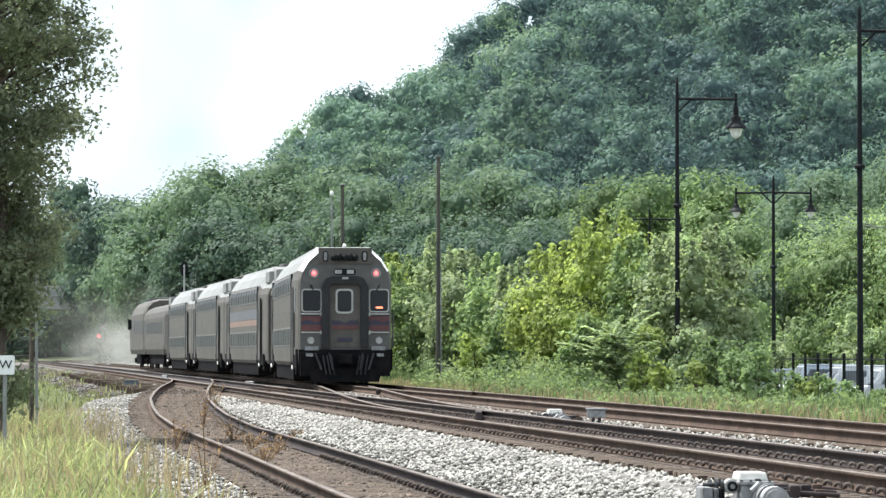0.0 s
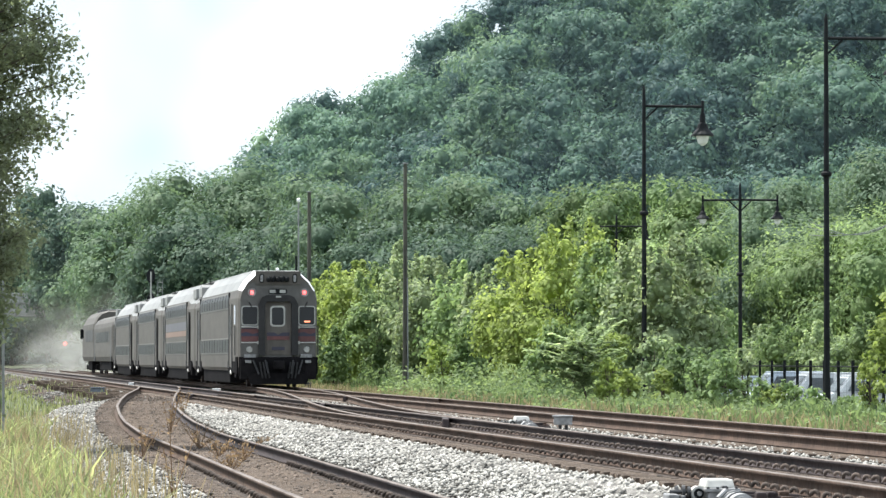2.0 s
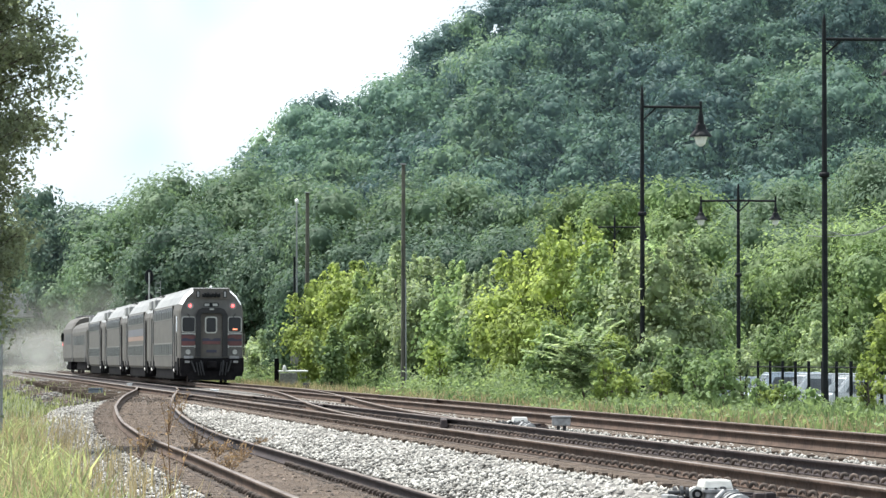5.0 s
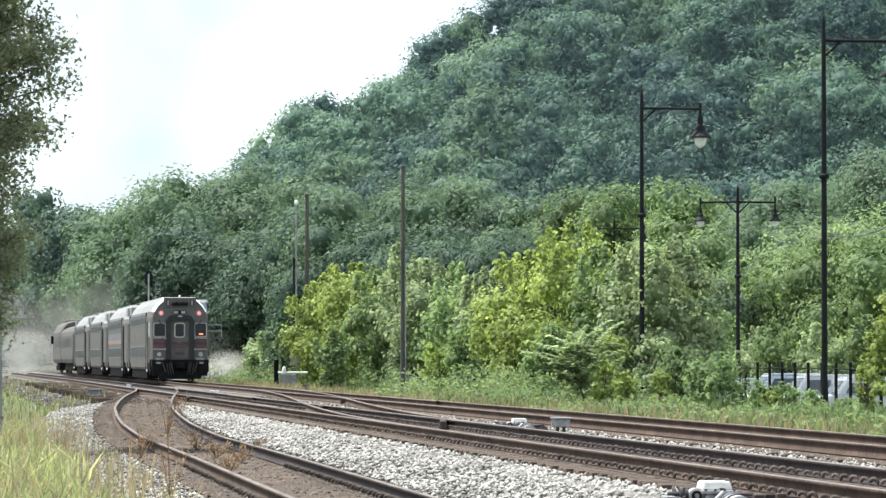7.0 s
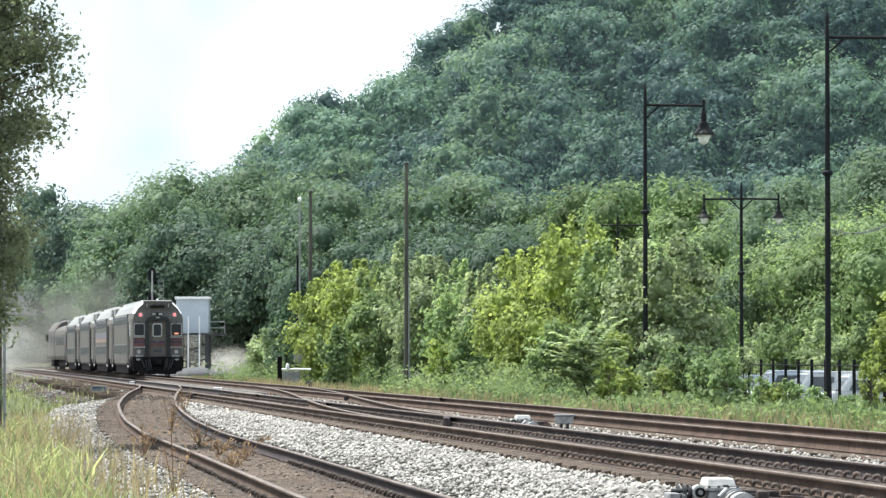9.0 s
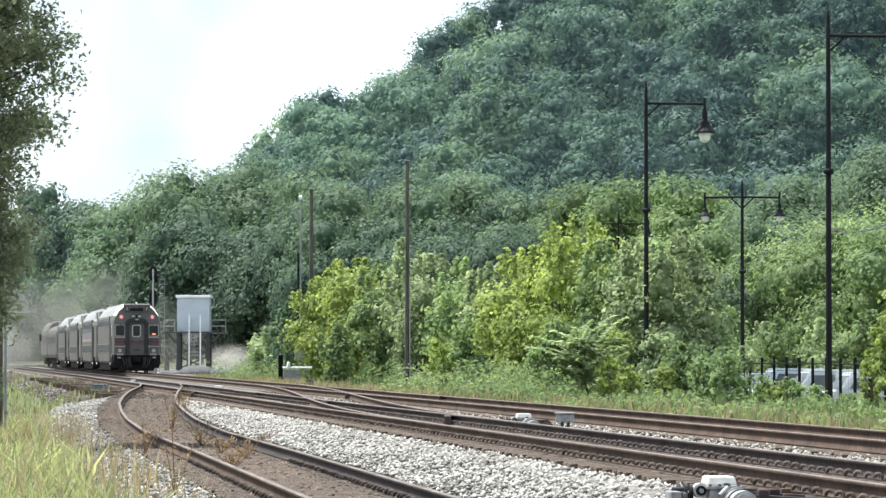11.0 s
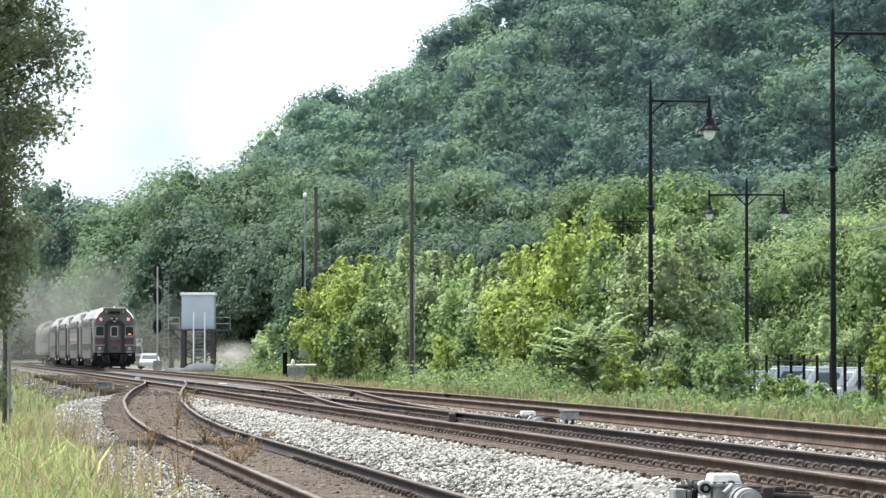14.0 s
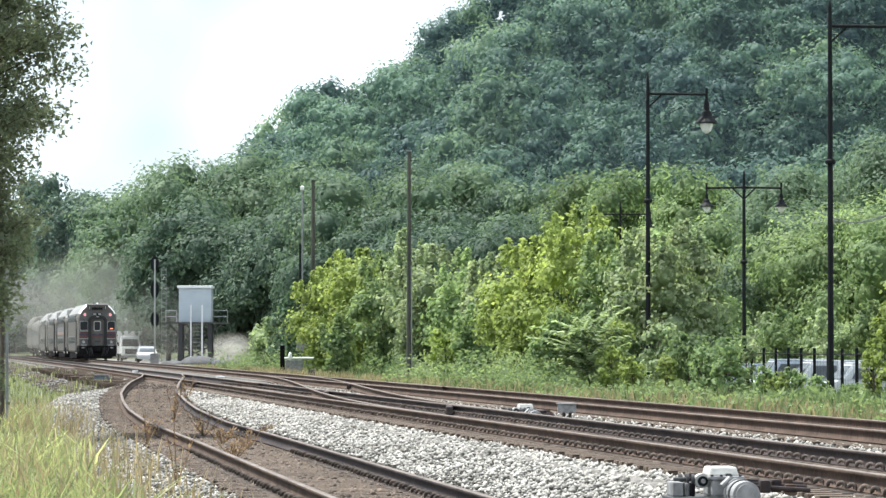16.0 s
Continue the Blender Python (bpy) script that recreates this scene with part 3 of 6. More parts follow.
def limbs(bm, rng, height, radius, targets):
    """A tapered, slightly bent trunk with limbs to some clumps."""
    p = Vector((0, 0, -0.2))
    steps = 5
    spine = [p]
    for i in range(steps):
        q = Vector((rng.normal(0, 0.02) * height, rng.normal(0, 0.02) * height, height * (i + 1) / steps))
        rod(bm, spine[-1], q, radius * (1 - 0.8 * i / steps), radius * (1 - 0.8 * (i + 1) / steps), 7)
        spine.append(q)
    for t in targets:
        s = spine[int(rng.integers(2, steps))]
        rod(bm, s, Vector(t), radius * 0.35, radius * 0.08, 5)


def tree(kind, x, y, rx, h, leaf, material, label, size, low=0.0, count=26, per_area=0.55, seed=1, ry=None, trunk=0.25, z=None, small=0.34, long=1.5, group="", inner=True, rag=0.14, core=0.54, simple=False):
    rng = np.random.default_rng(seed)
    root = tagged(new(kind), label, "bush" if kind == "bush" else "tree", group)
    root.location = (x, y, float(land(x, y)) if z is None else z)
    c, r = lumps_of(rng, rx, ry or rx, h, count, low, small)
    if kind == "bush" and rx > 0.9:
        # upright leafy shoots that make the ragged top
        for k in range(int(5 + rx * 3)):
            a, q = rng.uniform(0, 6.28), rng.uniform(0.1, 0.85)
            z0 = h * (0.5 + 0.45 * math.sqrt(1 - q * q))
            for j in range(4):
                c = np.vstack([c, [math.cos(a) * rx * q, math.sin(a) * rx * q, low + z0 + 0.2 * j]])
                r = np.append(r, 0.24 - 0.045 * j)
    v, f = crown_arrays(rng, c, r, size, per_area, long, inner, rag, 0.0, core, simple)
    mesh_part("crown", quick_mesh("crown", v, f, material), root)
    bm = bmesh.new()
    pick = c[rng.choice(len(c), min(7, len(c)), replace=False)]
    limbs(bm, rng, low + h * 0.55, trunk, [tuple(t) for t in pick])
    part("trunk", bm, M_BARK, root)
    return root


def hill_forest():
    """The wooded hill behind: tall crowns of three haze-tinted greens with dark hollows between them, one object."""
    rng = np.random.default_rng(21)
    vs, fs, mi, base = [], [], [], 0
    for k, y in enumerate(np.linspace(470, 716, 18)):
        x = -0.0775 * y - 14 + rng.uniform(0, 7)
        while x < 0.1225 * y + 8:
            yy = y + rng.uniform(-8, 8)
            R = rng.uniform(4.2, 7.8)
            if hill(x, yy) > 2.5:
                H = min(R * rng.uniform(2.0, 2.9), 16.0)
                c, r = lumps_of(rng, R, R, H, 26, 0, 0.32)
                # the crown narrows a little towards the foot
                c[:, :2] *= (0.72 + 0.28 * np.clip(c[:, 2:] / (0.6 * H), 0, 1))
                c += np.array([x, yy, float(land(x, yy)) + rng.uniform(-4.5, 1.5)])
                v, f = crown_arrays(rng, c, r, 0.44, 0.46, 1.4, True, 0.22, 0.0, 0.5, True, 0.85)
                vs.append(v)
                fs.append(f + base)
                mi.append(np.full(len(f), rng.choice([0, 0, 0, 1, 1, 2])))
                base += len(v)
            x += R * rng.uniform(1.25, 1.8)
    # shrubs and young trees that fill the hollows
    for k in range(170):
        yy = rng.uniform(480, 705)
        x = rng.uniform(-0.06 * yy, 0.125 * yy + 6)
        if hill(x, yy) > 4:
            R = rng.uniform(2.2, 3.6)
            c, r = lumps_of(rng, R, R, R * 1.7, 7, 0, 0.5)
            c += np.array([x, yy, float(land(x, yy)) - 0.8])
            v, f = crown_arrays(rng, c, r, 0.5, 0.42, 1.4, True, 0.22, 0.0, 0.55, True, 0.85)
            vs.append(v)
            fs.append(f + base)
            mi.append(np.full(len(f), rng.choice([0, 1, 1])))
            base += len(v)
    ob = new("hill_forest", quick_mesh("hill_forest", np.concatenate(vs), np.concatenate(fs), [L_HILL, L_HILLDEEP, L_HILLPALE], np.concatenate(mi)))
    tagged(ob, "dense dark green deciduous forest covering the hillside", "forest", kind="stuff")


def far_x(bearing, d):
    return (bearing - 784) * d / 7040


def woods():
    """Broad trees at the hill's foot, from the far bend to the car park: bearing, distance, half-width, top, colour."""
    rows = [
        # low dark trees at 20, -50 and 84 are added to paint the underpass shade
        (-70, 512, 8.0, 17, L_DARK), (20, 500, 3.0, 4.6, L_DARK), (-50, 500, 4.0, 4.6, L_DARK), (84, 510, 3.4, 7.0, L_DARK), (152, 464, 4.4, 12.5, L_MID), (128, 470, 2.6, 10.5, L_MID), (190, 458, 4.4, 11.0, L_MID), (-10, 528, 8.0, 18, L_DARK), (45, 520, 7.5, 21, L_DARK), (95, 512, 7.5, 22.6, L_DARK), (130, 480, 6.0, 20.8, L_DARK),
        (165, 478, 7.4, 20.0, L_DARK), (212, 440, 6.5, 19.6, L_MID), (112, 505, 7.0, 15.5, L_MID), (160, 500, 7.0, 15.0, L_MID), (240, 404, 6.6, 16.5, L_MID),
        (262, 416, 7.5, 19.5, L_MID), (310, 400, 7.5, 19.2, L_MID), (365, 392, 8.0, 18.8, L_MID), (425, 400, 8.0, 19.6, L_MID), (490, 400, 7.5, 19.6, L_MID),
        (540, 392, 7.0, 18.5, L_MID), (330, 376, 6.5, 13.5, L_DARK), (400, 372, 6.5, 13.0, L_DARK), (465, 368, 6.5, 12.5, L_DARK), (520, 360, 6.0, 12.0, L_DARK),
        (290, 392, 6.0, 11.8, L_DARK), (585, 352, 6.0, 15.5, L_DARK), (645, 336, 6.5, 16.3, L_MID), (705, 344, 6.5, 16.6, L_DARK), (765, 336, 6.5, 16.8, L_MID),
        (830, 336, 6.5, 15.8, L_MID), (890, 328, 6.0, 14.6, L_DARK), (945, 320, 5.5, 13.2, L_MID), (610, 304, 5.5, 10.5, L_DARK), (690, 300, 5.5, 10.5, L_DARK),
        (770, 296, 5.5, 10.5, L_DARK), (850, 292, 5.5, 10.0, L_DARK), (930, 280, 5.0, 9.2, L_DARK), (1000, 296, 5.0, 11.5, L_MID), (1060, 280, 5.0, 12.6, L_LIGHT),
        (1120, 276, 5.0, 13.2, L_LIGHT), (1185, 272, 5.2, 13.2, L_LIGHT), (1235, 264, 4.5, 12.4, L_LIGHT), (1290, 264, 4.5, 10.8, L_MID), (1350, 240, 4.6, 10.6, L_MID),
        (1420, 240, 5.0, 11.2, L_MID), (1490, 248, 5.2, 11.8, L_MID), (1555, 240, 5.5, 12.4, L_MID), (1620, 240, 5.5, 12.0, L_MID),
        (1230, 216, 4.2, 8.0, L_LIGHT), (1300, 209.6, 4.2, 7.4, L_LIGHT), (1370, 204, 4.0, 7.4, L_MID), (1440, 200, 4.2, 6.6, L_LIGHT), (1510, 196, 4.2, 7.2, L_LIGHT), (1580, 192, 4.2, 7.6, L_LIGHT)]
    for k, (bearing, d, rx, top, mat) in enumerate(rows):
        x = far_x(bearing, d)
        g = float(land(x, d))
        h = top + (2.0 if d > 480 else 0.9 if d > 380 else 1.2) - g
        low = 0.0
        name = {"woodland_leaves": "broad leafy tree with mid-green rounded crown", "deep_woodland_leaves": "dark green dense tree at the hill's foot",
                "fresh_green_leaves": "bright green leafy tree beyond the car park"}[mat.name]
        tree("tree", x, d, rx, h - low, 1, mat, name, 0.00074 * d, low, int(22 + rx * 1.6), 0.7, 300 + k, rag=0.2, trunk=0.28, small=0.33, simple=True, core=0.6, group="trees at the foot of the hill")


def bushes():
    rows = [
        (470, 240, 1.7, 2.6, L_SILVER, 0.24), (515, 228, 1.6, 4.4, L_MID, 0.22), (568, 209.6, 2.2, 5.2, L_YELLOW, 0.22), (618, 201.6, 2.2, 6.2, L_YELLOW, 0.22),
        (668, 196.8, 1.9, 5.8, L_LIGHT, 0.22), (712, 188.8, 1.5, 6.8, L_SILVER, 0.21), (762, 180.8, 2.1, 5.7, L_SILVER, 0.21), (815, 176, 2.0, 5.4, L_LIGHT, 0.2),
        (868, 164, 1.7, 4.9, L_SILVER, 0.2), (905, 156.8, 1.8, 5.3, L_YELLOW, 0.19), (955, 152, 1.9, 5.4, L_YELLOW, 0.19), (1018, 147.2, 2.1, 6.4, L_YELLOW, 0.18),
        (1075, 140.8, 1.6, 5.2, L_LIGHT, 0.18), (1128, 134.4, 1.5, 5.0, L_SILVER, 0.18), (1190, 132.8, 1.8, 5.3, L_SILVER, 0.18), (1228, 136, 1.4, 4.7, L_LIGHT, 0.18),
        (1085, 120, 0.7, 2.5, L_YELLOW, 0.13), (1160, 116.8, 0.8, 2.4, L_SILVER, 0.13), (1212, 114.4, 0.8, 1.9, L_LIGHT, 0.13),
        (1262, 112, 0.9, 1.4, L_LIGHT, 0.13), (1548, 94.4, 0.42, 2.5, L_YELLOW, 0.12), (1590, 92.8, 0.7, 3.3, L_YELLOW, 0.13), (1536, 94, 0.3, 1.1, L_YELLOW, 0.1), (1240, 102, 0.5, 1.0, L_LIGHT, 0.11), (1282, 101, 0.55, 1.1, L_LIGHT, 0.11), (1314, 103, 0.32, 1.35, L_SILVER, 0.11), (1075, 111, 0.45, 1.1, L_YELLOW, 0.12), (1110, 110, 0.4, 0.7, L_YELLOW, 0.12), (1172, 108, 0.4, 0.8, L_YELLOW, 0.12), (1440, 97, 0.34, 0.2, L_LIGHT, 0.1), (1500, 96, 0.32, 0.15, L_LIGHT, 0.1), (1372, 98, 0.4, 0.3, L_YELLOW, 0.1), (972, 140.8, 1.0, 2.2, L_LIGHT, 0.16),
        (830, 160, 1.0, 2.6, L_LIGHT, 0.18), (780, 166.4, 0.9, 2.6, L_YELLOW, 0.18), (590, 192, 1.0, 2.4, L_LIGHT, 0.2), (1335, 178, 1.7, 2.4, L_SILVER, 0.17), (1400, 172, 1.8, 2.9, L_LIGHT, 0.17), (1470, 170, 1.8, 2.6, L_SILVER, 0.17), (1540, 166, 1.8, 2.8, L_LIGHT, 0.17), (1275, 182, 1.7, 3.2, L_LIGHT, 0.18), (-40, 128, 0.8, 0.5, L_LIGHT, 0.13), (1395, 98, 0.4, 0.45, L_LIGHT, 0.11), (1345, 99, 0.4, 0.5, L_LIGHT, 0.11)]
    words = {"yellow_green_leaves": "sunlit yellow-green sapling thicket beside the track", "fresh_green_leaves": "fresh green leafy bush beside the track",
             "pale_backed_leaves": "tall bush with pale-backed green leaves", "woodland_leaves": "dark green bush beside the track"}
    for k, (bearing, d, rx, top, mat, size) in enumerate(rows):
        x = far_x(bearing, d)
        g = float(land(x, d))
        tree("bush", x, d, rx * 0.92, top + 0.18 - g - (0.5 if top > 1.5 else 0.0), 1, mat, words[mat.name], size * 0.70, 0.0, int(24 + rx * 9), 0.7, 700 + k, trunk=0.07, small=0.30, group="lineside bushes", rag=0.36, core=0.55)


def sumac():
    """A palm-like shrub of long arching compound fronds."""
    rng = np.random.default_rng(9)
    x, y = far_x(1032, 112), 112
    root = tagged(new("bush"), "sumac shrub with long arching feathery fronds", "bush")
    root.location = (x, y, float(land(x, y)))
    for k in range(46):
        a, rise = rng.uniform(0, 6.28), rng.uniform(0.35, 1.3)
        L = rng.uniform(0.9, 1.45)
        start = np.array([rng.normal(0, 0.25), rng.normal(0, 0.25), rng.uniform(0.3, 1.75)])
        pts, nor = [], []
        for i in range(22):
            s = i / 21
            p = start + np.array([math.cos(a) * L * s * math.cos(rise * 0.6), math.sin(a) * L * s * math.cos(rise * 0.6), L * (s * math.sin(rise) - 0.32 * s * s)])
            side = np.array([-math.sin(a), math.cos(a), 0])
            for q in (-1, 1):
                pts.append(p + side * q * 0.13 * (1.1 - s) + np.array([0, 0, -0.02]))
                nor.append(np.array([0, 0, 1.2]))
        v, f = leaves(np.array(pts), np.array(nor), 0.10, rng, 2.6, 0.0, False, 0.3)
        mesh_part("frond", quick_mesh("frond", v, f, L_SILVER), root)
    bm = bmesh.new()
    limbs(bm, rng, 1.8, 0.04, [])
    part("stem", bm, M_BARK, root)


def blades(name, spots, heights, width, material, label, lean=0.35, seed=3):
    """Bending grass blades, joined."""
    rng = np.random.default_rng(seed)
    n = len(spots)
    a = rng.uniform(0, 6.28, n)
    side = np.stack([np.cos(a), np.sin(a), np.zeros(n)], -1) * width * rng.uniform(0.6, 1.4, (n, 1))
    b = rng.uniform(0, 6.28, n)
    tip = np.stack([np.cos(b), np.sin(b), np.zeros(n)], -1) * (heights * lean * rng.uniform(0.1, 1.6, n))[:, None]
    up = np.zeros((n, 3))
    up[:, 2] = heights
    v = np.stack([spots - side, spots + side, spots + up * 0.6 + tip * 0.3 + side * 0.7, spots + up * 0.6 + tip * 0.3 - side * 0.7,
                  spots + up * 0.97 + tip + side * 0.12, spots + up * 0.97 + tip - side * 0.12], 1).reshape(-1, 3)
    k = 6 * np.arange(n)[:, None]
    f = np.concatenate([k + np.array([0, 1, 2, 3]), k + np.array([3, 2, 4, 5])])
    return tagged(new(name, quick_mesh(name, v, f, material)), label, "grass", kind="stuff")


def grasses():
    y, u, rng = scatter(26000, 24, 104, lambda y: -9 + 0 * y, lambda y: siding_u(y) - 2.0, 1.5, 11)
    keep = rng.uniform(0, 1, len(y)) < np.clip((siding_u(y) - 2.4 - u) / 1.0 + 0.06, 0, 1)
    y, u = y[keep], u[keep]
    x = line_x(u, y)
    patch = 0.5 + 0.5 * np.sin(x * 0.9 + y * 0.21) * np.sin(y * 0.13 + 1.0)
    h = (0.30 + 0.30 * patch) * rng.uniform(0.6, 1.3, len(x))
    blades("long_grass", np.stack([x, y, land(x, y)], -1), h, 0.021, L_GRASS, "long sunlit grass and weeds beside the siding", 0.6)
    y, u, rng = scatter(13000, 24, 104, lambda y: -9 + 0 * y, lambda y: siding_u(y) - 1.6, 1.3, 12)
    x = line_x(u, y)
    blades("dry_grass", np.stack([x, y, land(x, y)], -1), rng.uniform(0.25, 0.7, len(x)), 0.009, L_DRY, "dry straw-coloured grass stalks among the green", 0.25)
    y, u, rng = scatter(28000, 50, 264, lambda y: 15.2 + 0 * y, lambda y: 25.6 + 0 * y, 1.2, 13)
    keep = rng.uniform(0, 1, len(y)) < np.clip((u - 14.8) / 2.0, 0.08, 1)
    y, u = y[keep], u[keep]
    x = line_x(u, y)
    h = rng.uniform(0.25, 0.6, len(x)) * np.interp(u, [15, 17, 20, 26], [0.45, 0.7, 1.0, 0.9]) * np.where((y > 150) & (y < 214) & (u < 20.5), 0.55, 1.0)
    blades("lineside_weeds", np.stack([x, y, land(x, y)], -1), h, 0.03, L_WEED, "rank green weeds along the edge of the ballast")
    y, u, rng = scatter(14000, 48, 256, lambda y: 14.6 + 0 * y, lambda y: 17.5 + 0 * y, 1.1, 14)
    x = line_x(u, y)
    blades("withered_weeds", np.stack([x, y, land(x, y)], -1), rng.uniform(0.15, 0.5, len(x)), 0.013, L_DRY, "withered tan weeds along the ballast edge", 0.3)
    y, u, rng = scatter(14000, 98, 330, lambda y: -14 + 0 * y, lambda y: 6.6 + 0 * y, 1.2, 18)
    keep = ((np.abs(u - siding_u(y)) > 1.8) | (y > 158)) & ((u < 4.6) | (np.sin(y * 0.13 + 1.0) + np.sin(u * 2.1 + y * 0.31) > 0.1))
    y, u = y[keep], u[keep]
    x = line_x(u, y)
    blades("far_grass", np.stack([x, y, np.where(u > 4.6, np.interp(u, [4.6, 5.3, 6.5], [-0.7, -0.52, -0.35]), land(x, y))], -1), rng.uniform(0.15, 0.4, len(x)), 0.022, L_GRASS, "rough green grass left of the main line")
    # taller saplings and broad weeds in the strip before the thicket
    y, u, rng = scatter(900, 50, 240, lambda y: 16.2 + 0 * y, lambda y: 24.5 + 0 * y, 1.2, 15)
    x = line_x(u, y)
    vs, fs, base = [], [], 0
    open_ground = (y > 150) & (y < 214) & (u < 20.5)
    for xx, yy in zip(x[~open_ground], y[~open_ground]):
        hh = rng.uniform(0.25, 0.6) if yy < 118 else rng.uniform(0.5, 1.4)
        n = 36
        p = np.stack([rng.normal(0, 0.2, n), rng.normal(0, 0.2, n), rng.uniform(0.1, 1, n) * hh], -1) + np.array([xx, yy, float(land(xx, yy))])
        v, f = leaves(p, np.tile([0, 0, 0.7], (n, 1)), 0.075, rng, 2.2)
        vs.append(v)
        fs.append(f + base)
        base += len(v)
    tagged(new("broad_weeds", quick_mesh("broad_weeds", np.concatenate(vs), np.concatenate(fs), L_WEED)), "broad-leaved green weeds before the thicket", "weeds", kind="stuff")


def side_trees():
    for k, (bearing, d, rx, h) in enumerate(((-150, 120, 2.0, 8.0),)):
        x = far_x(bearing, d)
        tree("tree", x, d, rx, h, 1, L_NEAR, "dark shaded tree beside the line", 0.14, 0.0, 30, 0.5, 900 + k, trunk=0.15, small=0.34)


def dry_weeds():
    """Withered weeds standing in and beside the siding."""
    rng = np.random.default_rng(31)
    for bearing, d, h in ((322, 104, 0.75), (300, 84, 0.9), (352, 72, 0.5), (432, 63, 0.35), (408, 57, 0.3), (385, 66, 0.3), (470, 70, 0.3), (252, 66, 0.55), (305, 47, 0.95)):
        x = far_x(bearing, d)
        g = -0.56 if d < 90 else -0.45
        root = tagged(new("dry_weed"), "withered russet weed beside the siding rails", "weed", "withered weeds")
        root.location = (x, d, g)
        pts = []
        for k in range(3 if d < 50 else 9):
            a = rng.uniform(0, 6.28)
            tip = Vector((math.cos(a) * h * rng.uniform(0.05, 0.4 if h > 0.6 else 1.1), math.sin(a) * h * 0.4, h * rng.uniform(0.6, 1.0)))
            part("stalk", rod(bmesh.new(), (0, 0, 0), tip, 0.008, 0.004, 5), L_RUSSET, root)
            for q in range(14):
                s = rng.uniform(0.35, 1.0)
                pts.append(np.array(tip) * s + rng.normal(0, 0.03, 3))
        v, f = leaves(np.array(pts), rng.normal(0, 1, (len(pts), 3)), 0.024, rng, 2.6)
        mesh_part("withered_leaf", quick_mesh("withered_leaf", v, f, L_RUSSET), root)["kind"] = "stuff"


def near_tree():
    """A poplar whose ragged crown hangs into view, sky showing through it."""
    rng = np.random.default_rng(77)
    d = 74.0
    root = tagged(new("tree"), "tall ragged tree with dark backlit leaves beside the line", "tree")
    x0 = far_x(-70, d)
    root.location = (x0, d, float(land(x0, d)))
    bm = bmesh.new()
    rod(bm, (0, 0, -0.3), (0.1, 0, 5), 0.2, 0.15, 9)
    rod(bm, (0.1, 0, 5), (0.0, 0, 10.5), 0.15, 0.05, 9)
    pts = []
    for k in range(215):
        z = rng.uniform(2.6, 10.6) if k > 7 else rng.uniform(1.2, 2.0)
        reach = 0.85 if z < 2.0 else np.interp(z, [2.2, 3.4, 4.2, 4.9, 6.0, 8.0, 9.0, 11.2], [0.6, 0.95, 1.45, 1.85, 2.15, 2.3, 2.25, 1.9])
        a = rng.uniform(0, 6.28)
        rr = reach * rng.uniform(0.05, 1.0) ** 0.5
        c = np.array([math.cos(a) * rr, math.sin(a) * rr, z])
        foot = np.array([0.05, 0, z - 0.7 * rng.uniform(0.6, 1.5)])
        rod(bm, tuple(foot), tuple(c), 0.028, 0.008, 5)
        # hanging twigs with their leaves
        for q in range(8):
            a2, ln = rng.uniform(0, 6.28), rng.uniform(0.3, 0.8)
            start = foot + (c - foot) * rng.uniform(0.55, 1.0)
            tip = start + np.array([math.cos(a2) * ln * 0.75, math.sin(a2) * ln * 0.75, rng.uniform(-0.5, 0.35) * ln])
            rod(bm, tuple(start), tuple(tip), 0.006, 0.003, 3)
            n = int(rng.uniform(28, 50))
            s = rng.uniform(0.15, 1.05, (n, 1))
            pts.append(start + (tip - start) * s + rng.normal(0, 0.15, (n, 3)))
    p = np.concatenate(pts)
    v, f = leaves(p, rng.normal(0, 1, (len(p), 3)), 0.066, rng, 1.4, 0.0, True)
    mesh_part("crown", quick_mesh("crown", v, f, L_NEAR), root)
    part("trunk", bm, M_BARK, root)


# ---- the train ----
HALF = 1.52
SIDE = [(1.40, 0.60), (1.50, 0.74), (HALF, 1.2), (HALF, 3.35), (1.44, 3.66), (1.22, 4.02), (0.92, 4.30), (0.86, 4.40)]


def shell(bm, side, stations, glare_to=-99.0):
    """A body lofted along y: stations are (y, width factor, drop of the roof)."""
    prof = side + [(-x, z) for x, z in side[::-1]]
    rings = []
    for y, k, drop in stations:
        ring = []
        for x, z in prof:
            zz = z - drop * max(0.0, (z - 3.0) / 1.4)
            ring.append(bm.verts.new((x * k, y, zz)))
        rings.append(ring)
    n = len(prof)
    roof = {i for i in range(n) if (prof[i][1] + prof[(i + 1) % n][1]) / 2 > 3.6}
    for a, b in zip(rings, rings[1:]):
        for i in range(n):
            j = (i + 1) % n
            f = bm.faces.new((a[i], a[j], b[j], b[i]))
            # rearmost roof shoulders turn white: the sun's shine on them, painted in
            f.material_index = 0 if i not in roof else 2 if a[i].co.y < glare_to and prof[i][1] != prof[(i + 1) % n][1] else 1
    bm.faces.new(rings[0][::-1])
    bm.faces.new(rings[-1])
    return bm


